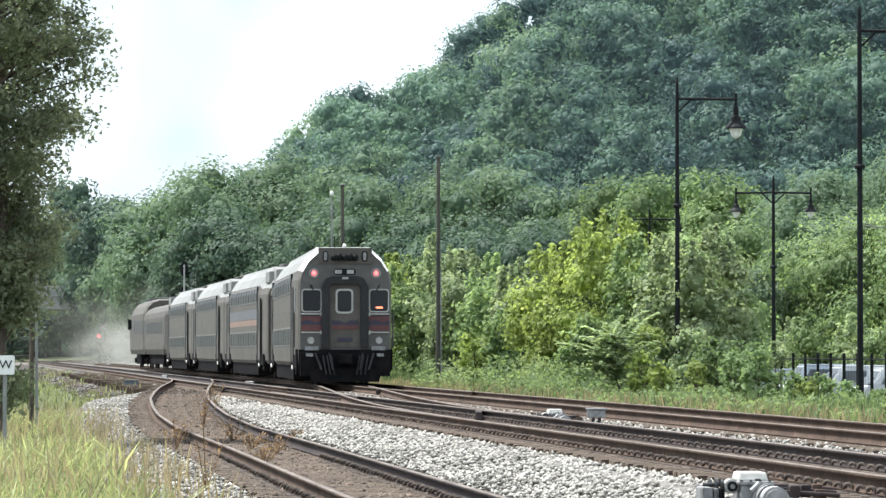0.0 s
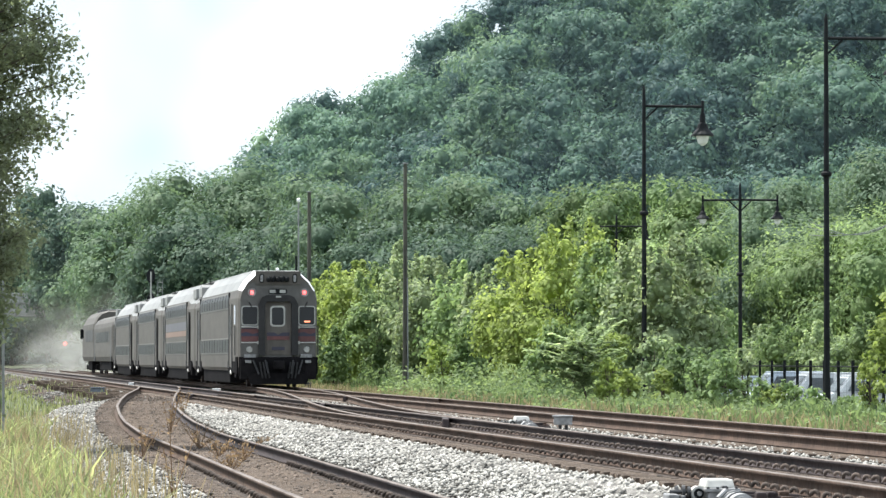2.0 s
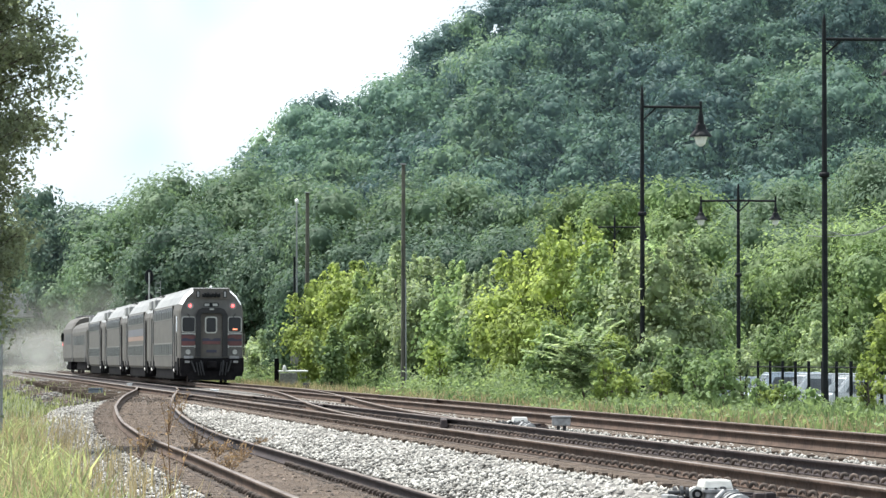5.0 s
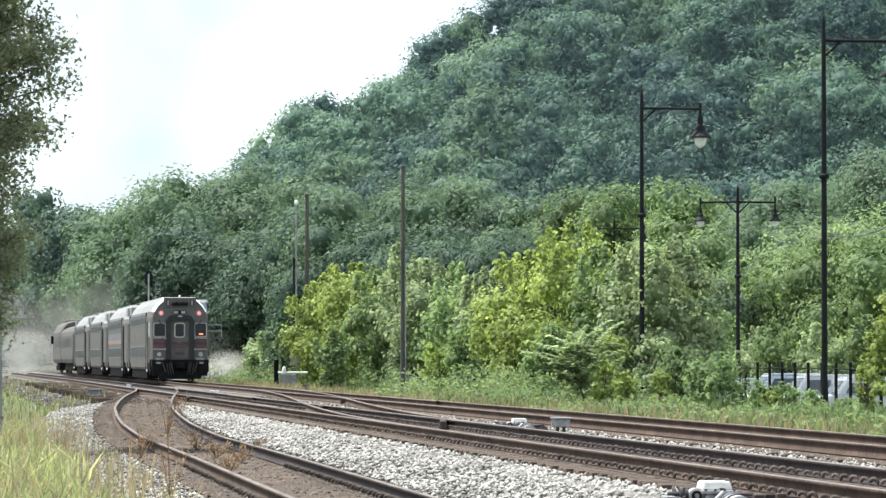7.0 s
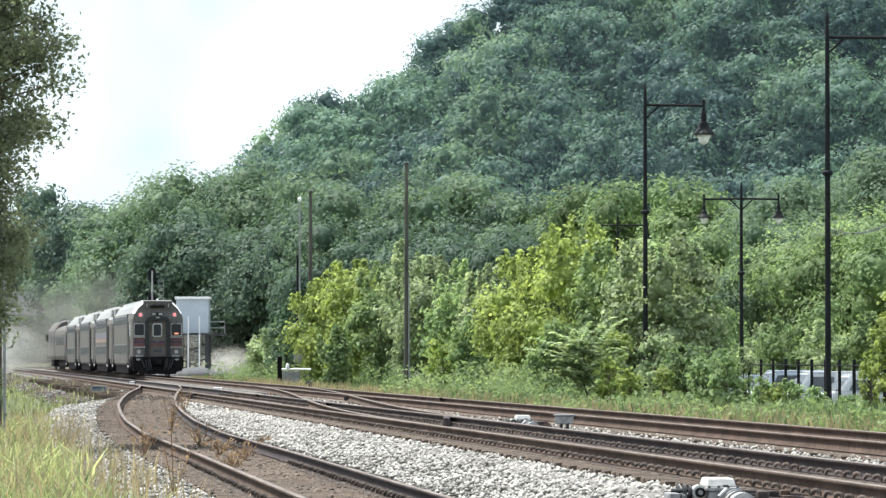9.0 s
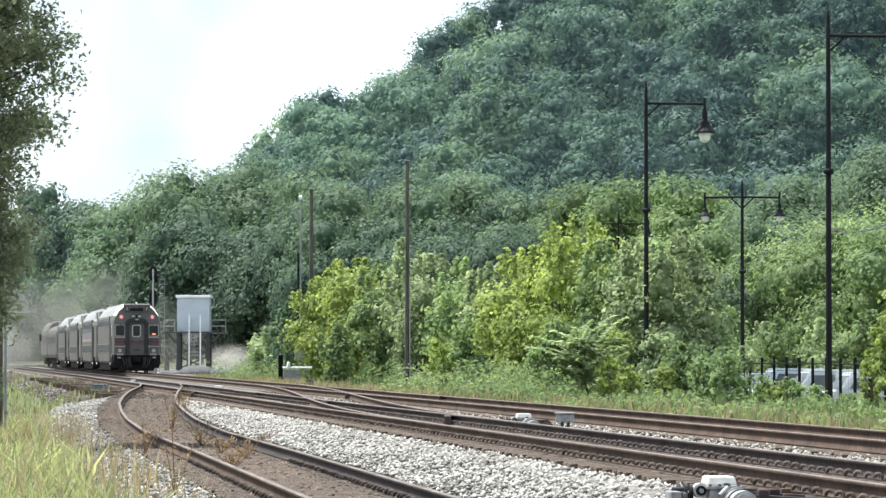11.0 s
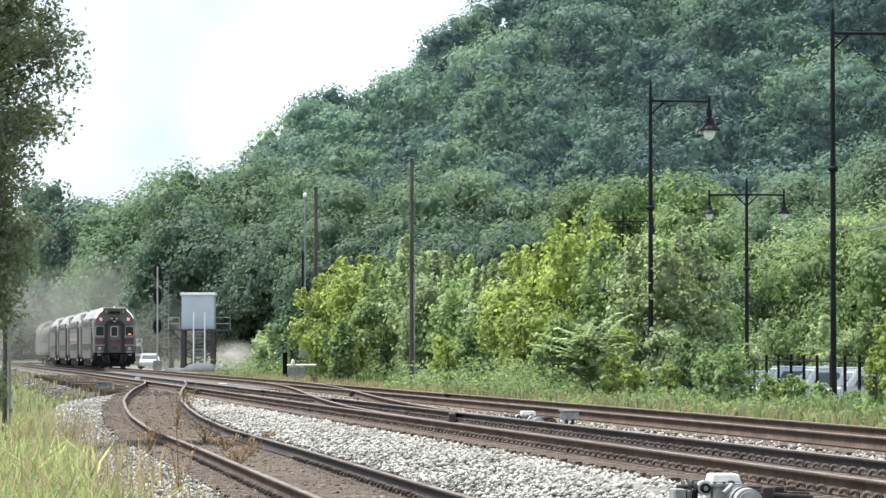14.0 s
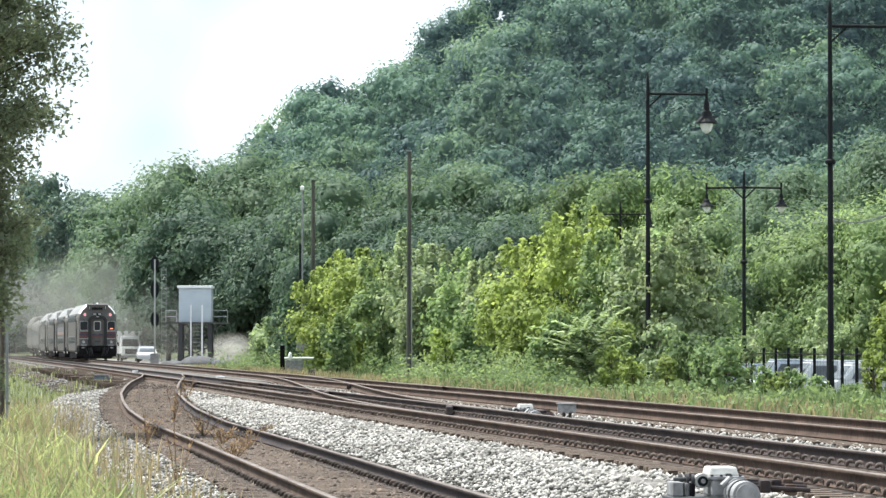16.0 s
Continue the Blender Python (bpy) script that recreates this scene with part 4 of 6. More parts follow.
def truck_set(car, ys):
    for y in ys:
        bm = bmesh.new()
        for s in (-1, 1):
            box(bm, s * 1.0 - 0.09, y - 1.7, 0.42, s * 1.0 + 0.09, y + 1.7, 0.68, 0.03)
            for a in (-1.3, 1.3):
                box(bm, s * 1.1 - 0.1, y + a - 0.18, 0.28, s * 1.1 + 0.1, y + a + 0.18, 0.62, 0.03)
        box(bm, -1.0, y - 0.3, 0.45, 1.0, y + 0.3, 0.7)
        bogie = part("bogie", bm, M_UNDER, car, "grimy cast bogie frame")
        for a in (-1.3, 1.3):
            for s in (-1, 1):
                bm = bmesh.new()
                rod(bm, (s * SPREAD - 0.06, y + a, 0.455), (s * SPREAD + 0.06, y + a, 0.455), 0.455, 0.455, 18)
                part("wheel", bm, M_RUSTDARK, bogie)


def shoulder_strip(bm, s, y0, y1, z0, z1, proud, thick):
    """A strip on one flank that bends inwards with the body above its shoulder."""
    def skin(z):
        return HALF if z <= 3.35 else HALF - (z - 3.35) * 0.08 / 0.31
    rings = [[bm.verts.new((s * (skin(z) + d), y, z)) for z in (z0, 3.35, z1)] for y in (y0, y1) for d in (proud, proud - thick)]
    a, ai, b, bi = rings
    for k in (0, 1):
        bm.faces.new((a[k], b[k], b[k + 1], a[k + 1]))
        bm.faces.new((ai[k], ai[k + 1], bi[k + 1], bi[k]))
        bm.faces.new((a[k], a[k + 1], ai[k + 1], ai[k]))
        bm.faces.new((b[k], bi[k], bi[k + 1], b[k + 1]))
    bm.faces.new((a[0], ai[0], bi[0], b[0]))
    bm.faces.new((a[2], b[2], bi[2], ai[2]))


def side_fittings(car, length, seed, stripe):
    """Window bands with their panes, end doors and panel strips on both flanks."""
    h = length / 2
    for s in (-1, 1):
        for z0, z1, nm in ((3.00, 3.46, "upper"), (1.26, 1.88, "lower")):
            bm = bmesh.new()
            if nm == "upper":
                shoulder_strip(bm, s, -8.2, 8.2, 2.98, 3.6, 0.012, 0.05)
            else:
                box(bm, min(s * (HALF - 0.04), s * (HALF + 0.012)), -8.2, z0, max(s * (HALF - 0.04), s * (HALF + 0.012)), 8.2, z1)
            band = part("window_band", bm, M_BAND, car, "grey tinted window band")
            for i in range(11):
                y = -7.5 + 1.5 * i
                bm = bmesh.new()
                if nm == "upper":
                    shoulder_strip(bm, s, y - 0.6, y + 0.6, 3.04, 3.54, 0.026, 0.02)
                else:
                    slab(bm, rounded(y - 0.62, z0 + 0.05, y + 0.62, z1 - 0.05, 0.08), 0, 0.012)
                    bmesh.ops.transform(bm, matrix=Matrix(((0, s, 0, s * (HALF + 0.012)), (1, 0, 0, 0), (0, 0, 1, 0), (0, 0, 0, 1))), verts=bm.verts[:])
                part("window", bm, M_SIDEGLASS, band)
        for y in (-9.2, 9.2):
            bm = bmesh.new()
            box(bm, min(s * 1.50, s * (HALF + 0.006)), y - 0.7, 0.75, max(s * 1.50, s * (HALF + 0.006)), y + 0.7, 3.1)
            door = part("side_door", bm, M_SILVER, car, "grey sliding side door")
            for k in (-0.36, 0.36):
                bm = bmesh.new()
                slab(bm, rounded(y + k - 0.2, 1.9, y + k + 0.2, 2.75, 0.07), 0, 0.012)
                bmesh.ops.transform(bm, matrix=Matrix(((0, s, 0, s * (HALF + 0.006)), (1, 0, 0, 0), (0, 0, 1, 0), (0, 0, 0, 1))), verts=bm.verts[:])
                part("door_window", bm, M_SIDEGLASS, door)
            for k in (-0.76, 0.76):
                bm = box(bmesh.new(), min(s * 1.5, s * (HALF + 0.03)), y + k - 0.13, 0.72, max(s * 1.5, s * (HALF + 0.03)), y + k + 0.13, 3.15)
                part("door_post", bm, M_RUBBER, car)
        bm = box(bmesh.new(), min(s * 1.5, s * (HALF + 0.005)), -8.2, 2.10, max(s * 1.5, s * (HALF + 0.005)), 8.2, 2.34)
        part("stripe", bm, stripe, car, "faint livery stripe")
        bm = box(bmesh.new(), min(s * 1.5, s * (HALF + 0.005)), -8.2, 2.36, max(s * 1.5, s * (HALF + 0.005)), 8.2, 2.74)
        part("stripe", bm, M_BLUEGREY if stripe is M_ORANGE else M_SILVER, car)
        for y in (-8.35, 8.35):
            bm = box(bmesh.new(), min(s * 1.48, s * (HALF + 0.025)), y - 0.06, 0.7, max(s * 1.48, s * (HALF + 0.025)), y + 0.06, 3.62, 0.01)
            part("panel_strip", bm, M_RUBBER, car)
        # black boxes laid over the side paint the shade of the bogie cut-outs
        for y in (-h + 3.2, h - 3.2):
            bm = box(bmesh.new(), min(s * 1.2, s * (HALF + 0.004)), y - 1.9, 0.55, max(s * 1.2, s * (HALF + 0.004)), y + 1.9, 0.98, 0.02)
            part("bogie_shade_panel", bm, M_UNDER, car, "black panel painting the shaded recess above the bogie")
            for k in (0.0,):
                part("sand_pipe", rod(bmesh.new(), (s * (HALF + 0.012), y + k, 0.5), (s * (HALF + 0.012), y + k + 0.1, 0.62), 0.035), M_TRIM, car)
        for y in (-11.3, 11.3):
            bm = box(bmesh.new(), min(s * 1.2, s * 1.5), y - 0.35, 0.35, max(s * 1.2, s * 1.5), y + 0.35, 0.9, 0.02)
            part("step", bm, M_UNDER, car)


def bilevel(name, label, cab, seed, stripe):
    L = 25.4
    h = L / 2
    car = tagged(new(name), label, "train car", "cars of the passenger train")
    st = [(-h, 0.93, 0.42), (-h + 0.3, 0.965, 0.30), (-h + 3.55, 0.965, 0.30), (-h + 4.1, 1, 0), (h - 4.1, 1, 0), (h - 3.55, 0.965, 0.30), (h - 0.3, 0.965, 0.30), (h, 0.93, 0.42)]
    if cab:
        st = [(-h, 0.93, 0.12), (-h + 0.25, 0.975, 0.05), (-h + 0.9, 1.0, 0.0), (h - 4.1, 1, 0), (h - 3.55, 0.965, 0.30), (h - 0.3, 0.965, 0.30), (h, 0.93, 0.42)]
    bm = shell(bmesh.new(), SIDE, st, -h + 0.5 if cab else -99.0)
    part("body", bm, [M_SILVER, M_ROOFW, M_WHITE], car)
    # widened and lowered so its black also paints the shade under the body
    bm = box(bmesh.new(), -1.42, -h + 5.2, 0.14, 1.42, h - 5.2, 0.64, 0.04)
    part("underframe", bm, M_UNDER, car)
    # roof-end hollows with their units
    for y in ((h - 1.6),) if cab else (-h + 1.6, h - 1.6):
        bm = box(bmesh.new(), -0.8, y - 1.0, 4.36, 0.8, y + 1.0, 4.44, 0.03)
        part("roof_unit", bm, M_GREYEND, car)
        for s in (-1, 1):
            bm = box(bmesh.new(), s * 1.18 - 0.16, y - 0.95, 3.7, s * 1.18 + 0.2, y + 0.95, 4.16, 0.05)
            part("roof_intake", bm, M_ROOFW, car)
    # broadened almost to the car's width, its black painting the shaded gap
    bm = box(bmesh.new(), -1.28, h - 0.02, 0.6, 1.28, h + 0.29, 3.7, 0.03)
    part("gangway", bm, M_RUBBER, car)
    side_fittings(car, L, seed, stripe)
    truck_set(car, (-h + 3.2, h - 3.2))
    if cab:
        cab_end(car, -h)
    else:
        # the same broad black block paints the gap's shade at this end
        bm = box(bmesh.new(), -1.28, -h - 0.29, 0.6, 1.28, -h + 0.02, 3.7, 0.03)
        part("gangway", bm, M_RUBBER, car)
    return car


def cab_end(car, y):
    """The rear end with its gangway door, windows, red marker lamps and pilot."""
    f = y - 0.004

    def plate(name, outline, depth, mat, parent=car, label="", back=0.0):
        return part(name, slab(bmesh.new(), outline, f - depth, f - back + 0.03), mat, parent, label)

    plate("end_panel", [(-1.40, 1.1), (1.40, 1.1), (1.42, 3.2), (1.36, 3.5), (1.1, 3.85), (0.86, 3.96), (-0.86, 3.96), (-1.1, 3.85), (-1.36, 3.5), (-1.42, 3.2)], 0.01, M_GREYEND, label="grey painted car end")
    # head panel on the roof edge
    box_top = slab(bmesh.new(), [(-0.86, 3.86), (0.86, 3.86), (0.84, 4.36), (-0.84, 4.36)], f - 0.06, f + 0.5)
    head = part("head_panel", box_top, M_SILVER, car, "silver lamp panel above the end door")
    for x in (-0.62, 0.62):
        part("head_lamp_frame", slab(bmesh.new(), rounded(x - 0.09, 3.92, x + 0.09, 4.26, 0.08), f - 0.09, f - 0.05), M_BLACK, head)
        part("head_lamp", slab(bmesh.new(), rounded(x - 0.05, 3.96, x + 0.05, 4.22, 0.04), f - 0.10, f - 0.06), M_GREYCAST, head)
    bm = bmesh.new()
    for k in range(5):
        lathe(bm, [(0.06, 0), (0.09, 0.05), (0.09, 0.14 + 0.03 * (k % 2)), (0.05, 0.20 + 0.03 * (k % 2))], (-0.36 + 0.17 * k, f - 0.12, 3.95), 8)
    part("air_horn", bm, M_BLACK, head, "row of black air horns")
    part("roof_beacon", lathe(bmesh.new(), [(0.06, 0), (0.06, 0.06), (0.02, 0.1)], (0.0, f + 0.35, 4.4), 10), M_WHITE, car, "small white roof beacon")
    part("antenna", rod(bmesh.new(), (-0.3, f + 0.6, 4.38), (-0.3, f + 0.6, 4.75), 0.012), M_BLACK, car)
    sign = plate("number_board", rounded(-0.36, 3.50, 0.34, 3.70, 0.08), 0.03, M_BLACK)
    for x in (-0.22, 0.16):
        part("number_plate_bar", box(bmesh.new(), x - 0.1, f - 0.04, 3.54, x + 0.12, f - 0.028, 3.66), M_TRIM, sign)
    arch = [(-0.74, 1.2), (-0.5, 1.2), (-0.5, 3.1), (-0.42, 3.22), (0.42, 3.22), (0.5, 3.1), (0.5, 1.2), (0.74, 1.2), (0.74, 3.12), (0.60, 3.38), (0.42, 3.46), (-0.42, 3.46), (-0.60, 3.38), (-0.74, 3.12)]
    plate("gangway_frame", arch, 0.20, M_RUBBER, label="black rubber gangway surround")
    part("arch_lamp", box(bmesh.new(), -0.1, f - 0.22, 3.36, 0.1, f - 0.19, 3.43, 0.01), M_TRIM, car)
    door = plate("end_door", rounded(-0.49, 1.22, 0.49, 3.2, 0.06), 0.05, M_SILVER, label="grey end door with a small window")
    plate("door_window_frame", rounded(-0.30, 2.28, 0.26, 3.06, 0.12), 0.075, M_TRIM, door)
    plate("door_window", rounded(-0.24, 2.34, 0.20, 3.0, 0.09), 0.085, M_GLASS, door)
    part("door_stripe", slab(bmesh.new(), [(-0.42, 1.78), (0.42, 1.78), (0.42, 1.92), (-0.42, 1.92)], f - 0.07, f - 0.045), M_REDB, door)
    part("door_stripe", slab(bmesh.new(), [(-0.42, 1.923), (0.42, 1.923), (0.42, 2.06), (0.15, 2.06), (0.0, 1.97), (-0.15, 2.06), (-0.42, 2.06)], f - 0.07, f - 0.045), M_NAVY, door)
    part("door_lettering", box(bmesh.new(), -0.24, f - 0.075, 1.40, 0.24, f - 0.05, 1.52), M_NAVY, door, "dark lettering bar")
    for s in (-1, 1):
        x0, x1 = (-1.38, -0.74) if s < 0 else (0.76, 1.40)
        win = plate("window_frame", rounded(x0, 2.32, x1, 3.06, 0.1), 0.03, M_TRIM)
        plate("window", rounded(x0 + 0.04, 2.36, x1 - 0.04, 3.02, 0.08), 0.042, M_GLASS, win)
        part("wiper", rod(bmesh.new(), (s * 1.0, f - 0.06, 3.02), (s * 1.1, f - 0.05, 3.2), 0.018), M_BLACK, car)
        stripe = plate("end_stripe", [(x0, 1.72), (x1, 1.72), (x1, 2.22), (x0, 2.22)], 0.022, M_REDB, label="red and navy end stripe")
        plate("stripe_band", [(x0, 1.92), (x1, 1.92), (x1, 2.06), (x1 - 0.2, 2.0), (x0 + 0.2, 2.08), (x0, 2.04)], 0.03, M_NAVY, stripe)
        plate("stripe_band", [(x0, 2.2), (x1, 2.2), (x1, 2.3), (x0, 2.3)], 0.03, M_NAVY, stripe)
        for z in (1.68, 2.26):
            part("grab_rail", rod(bmesh.new(), (x0, f - 0.08, z), (x1, f - 0.08, z), 0.022), M_TRIM, car)
            part("grab_bracket", box(bmesh.new(), (x1 if s < 0 else x0) - 0.05, f - 0.1, z - 0.06, (x1 if s < 0 else x0) + 0.05, f, z + 0.06), M_TRIM, car)
        part("marker_lamp", lathe(bmesh.new(), [(0.07, 0), (0.065, 0.05), (0.03, 0.08)], (0, 0, 0), 12), M_REDLAMP, car, "lit red marker lamp").matrix_basis = pose(s * 0.985, f - 0.01, 3.56, 90)
        part("marker_bezel", lathe(bmesh.new(), [(0.16, 0), (0.15, 0.04)], (0, 0, 0), 14), M_GREYCAST, car).matrix_basis = pose(s * 0.985, f + 0.0, 3.56, 90)
        part("lower_lamp", lathe(bmesh.new(), [(0.12, 0), (0.1, 0.05)], (0, 0, 0), 12), M_TRIM, car, "unlit lower lamp").matrix_basis = pose(s * 1.08, f - 0.01, 1.42, 90)
        part("jumper_box", box(bmesh.new(), s * 1.05 - 0.22, f - 0.1, 1.08, s * 1.05 + 0.22, f, 1.24, 0.02), M_GREYCAST, car)
        part("stirrup", box(bmesh.new(), s * 1.2 - 0.22, f - 0.22, 0.3, s * 1.2 + 0.22, f + 0.5, 1.06, 0.03), M_UNDER, car, "black corner step")
        part("hose_bracket", box(bmesh.new(), s * 1.12 - 0.12, f - 0.26, 0.92, s * 1.12 + 0.1, f - 0.2, 1.02, 0.01), M_GREYCAST, car)
        for k in range(3):
            part("brake_hose", rod(bmesh.new(), (s * (0.45 + 0.13 * k), f - 0.3, 0.95), (s * (0.35 + 0.13 * k), f - 0.4, 0.35), 0.03), M_RUBBER, car)
    for s in (-1, 1):
        part("cab_side_window", box(bmesh.new(), min(s * 1.46, s * (HALF + 0.008)), y + 1.0, 2.35, max(s * 1.46, s * (HALF + 0.008)), y + 1.75, 3.1, 0.02), M_GLASS, car)
        # no hollow here: a black block paints the shaded step recess
        part("cab_step_shade", box(bmesh.new(), min(s * 1.3, s * (HALF + 0.008)), y + 0.3, 0.5, max(s * 1.3, s * (HALF + 0.008)), y + 1.2, 1.15, 0.02), M_UNDER, car)
        part("grab_iron", rod(bmesh.new(), (s * (HALF + 0.05), y + 0.75, 1.2), (s * (HALF + 0.05), y + 0.75, 2.3), 0.025), M_GREYEND, car)
    part("lower_panel", slab(bmesh.new(), [(-1.46, 0.42), (1.46, 0.42), (1.46, 1.14), (-1.46, 1.14)], f - 0.03, f + 0.2), M_UNDER, car, "black lower end panel")
    for x in (-0.95, -0.5, 0.55, 0.9):
        part("cable_loop", rod(bmesh.new(), (x, f - 0.24, 1.02), (x * 0.8, f - 0.5, 0.5), 0.035), M_RUBBER, car)
    part("destination_sign", slab(bmesh.new(), [(0.98, 2.44), (1.2, 2.44), (1.2, 2.5), (0.98, 2.5)], f - 0.05, f - 0.04), M_AMBER, car, "small lit amber sign")
    part("buffer_beam", box(bmesh.new(), -1.34, f - 0.2, 0.55, 1.34, f + 0.3, 1.12, 0.04), M_UNDER, car, "black buffer beam")
    part("coupler", box(bmesh.new(), -0.2, f - 0.75, 0.68, 0.2, f, 1.0, 0.06), M_UNDER, car, "knuckle coupler")
    part("plow", slab(bmesh.new(), [(-1.2, 0.55), (-1.05, 0.12), (1.05, 0.12), (1.2, 0.55)], f - 0.35, f - 0.25), M_UNDER, car, "black pilot plate")


def coach():
    L = 25.4
    h = L / 2
    car = tagged(new("single_level_coach"), "grey single-level passenger coach with rounded roof", "train car", "cars of the passenger train")
    side = [(1.40, 0.9), (1.50, 1.2), (1.52, 1.6), (1.52, 3.1), (1.46, 3.4), (1.25, 3.68), (0.8, 3.88), (0.3, 3.96)]
    part("body", shell(bmesh.new(), side, [(-h, 0.96, 0.05), (-h + 0.4, 1, 0), (h - 0.4, 1, 0), (h, 0.96, 0.05)]), [M_SILVER, M_SILVER], car, smooth=False)
    for s in (-1, 1):
        for i in range(12):
            y = -8.8 + 1.6 * i
            bm = slab(bmesh.new(), rounded(y - 0.6, 2.15, y + 0.6, 2.85, 0.08), 0, 0.014)
            bmesh.ops.transform(bm, matrix=Matrix(((0, s, 0, s * 1.515), (1, 0, 0, 0), (0, 0, 1, 0), (0, 0, 0, 1))), verts=bm.verts[:])
            part("window", bm, M_SIDEGLASS, car)
        for y in (-11.4, 11.4):
            part("side_door", box(bmesh.new(), min(s * 1.48, s * 1.53), y - 0.45, 0.9, max(s * 1.48, s * 1.53), y + 0.45, 3.0), M_DARKGREY, car)
    part("underframe", box(bmesh.new(), -1.3, -h + 5.0, 0.3, 1.3, h - 5.0, 0.95, 0.05), M_UNDER, car)
    truck_set(car, (-h + 3, h - 3))
    return car


def locomotive():
    L = 20.0
    h = L / 2
    car = tagged(new("locomotive"), "grey diesel locomotive at the head of the train", "locomotive")
    side = [(1.40, 0.9), (1.5, 1.2), (1.52, 3.0), (1.50, 3.5), (1.25, 4.0), (0.95, 4.3), (0.5, 4.45)]
    part("body", shell(bmesh.new(), side, [(-h, 0.93, 0.1), (-h + 0.4, 1, 0), (h - 3.2, 1, 0), (h - 0.6, 0.98, 0.5), (h, 0.9, 1.2)]), [M_SILVER, M_SILVER], car)
    for s in (-1, 1):
        for y in (-7.5, -5.0, -2.5, 0.0, 2.5):
            part("grille", box(bmesh.new(), min(s * 1.48, s * 1.53), y - 0.9, 2.3, max(s * 1.48, s * 1.53), y + 0.9, 3.1), M_DARKGREY, car)
        part("cab_window", box(bmesh.new(), min(s * 1.48, s * 1.535), 6.0, 2.6, max(s * 1.48, s * 1.535), 6.9, 3.2), M_GLASS, car)
        part("mirror", box(bmesh.new(), min(s * 1.52, s * 1.72), 7.1, 2.55, max(s * 1.52, s * 1.72), 7.2, 3.25, 0.02), M_BLACK, car)
    part("fuel_tank", box(bmesh.new(), -1.3, -3, 0.25, 1.3, 3, 1.0, 0.1), M_UNDER, car)
    for y in (-6, -2, 2):
        part("roof_fan", lathe(bmesh.new(), [(0.7, 4.4), (0.7, 4.55), (0.3, 4.58)], (0, y, 0), 16), M_DARKGREY, car)
    truck_set(car, (-h + 3.4, h - 3.4))
    return car


def train_x(y):
    return float(line_x(crossover_u(np.clip(y, 0, 150)), y))


REAR_START, SPEED = 126.0, 11.6


def follow(carried, offset, reach):
    """Rows for a car whose middle is offset metres ahead of the train's rear end; its bogies stay on the line."""
    rows = []
    for k in range(33):
        t = 0.5 * k
        y = REAR_START + SPEED * t + offset * 0.9918
        a, b = y - reach, y + reach
        xa, xb = train_x(a), train_x(b)
        rows.append((t, pose((xa + xb) / 2, y, 0, 0, 0, -math.degrees(math.atan2(xb - xa, b - a)))))
    walk(carried, rows)


# ---- lineside things ----
def lantern(parent, x, y, z, k=1.0):
    """A hanging bell-shaped lantern with its globe, at the end of a bracket."""
    lamp = part("lantern", lathe(bmesh.new(), [(0.05, 0.62), (0.09, 0.5), (0.10, 0.28), (0.16, 0.2), (0.20, 0.06), (0.36, -0.12), (0.38, -0.18)][::-1], (0, 0, 0), 14), M_BLACK, parent, "black bell-shaped lantern")
    lamp.matrix_basis = Matrix.Translation((x, y, z + 0.6 * (1 - k))) @ Matrix.Scale(k, 4)
    part("globe", lathe(bmesh.new(), [(0.05, -0.5), (0.15, -0.42), (0.2, -0.28), (0.22, -0.18)], (0, 0, 0), 12), M_LENS, lamp, "clear glass globe")
    part("hanger", rod(bmesh.new(), (0, 0, 0.6), (0, 0, 1.0), 0.05), M_BLACK, lamp)


def street_lamp(bearing, d, top, arms, label, reach=1.9, group="black street lamps"):
    x = far_x(bearing, d)
    g = float(land(x, d))
    root = tagged(new("street_lamp"), label, "street lamp", group)
    root.location = (x, d, g)
    H = top - g
    bm = lathe(bmesh.new(), [(0.2, -0.15), (0.2, 0.3), (0.11, 0.5), (0.085, 1.2), (0.075, H * 0.6), (0.06, H - 0.1), (0.05, H), (0.05, H + 0.25), (0.02, H + 0.4)], (0, 0, 0), 12)
    part("pole", bm, M_BLACK, root)
    for s in arms:
        bm = bmesh.new()
        rod(bm, (0, 0, H - 0.28), (s * reach, 0, H - 0.30), 0.045)
        rod(bm, (0, 0, H - 0.75), (s * 0.45, 0, H - 0.32), 0.03)
        rod(bm, (s * reach, 0, H - 0.45), (s * reach, 0, H - 0.10), 0.04)
        part("bracket", bm, M_BLACK, root)
        lantern(root, s * reach, 0, H - 1.1, 1.0 if len(arms) == 1 else 0.72)
    part("collar", lathe(bmesh.new(), [(0.12, H * 0.62), (0.15, H * 0.62 + 0.04), (0.15, H * 0.62 + 0.1), (0.12, H * 0.62 + 0.14)], (0, 0, 0), 12), M_BLACK, root)
    return root


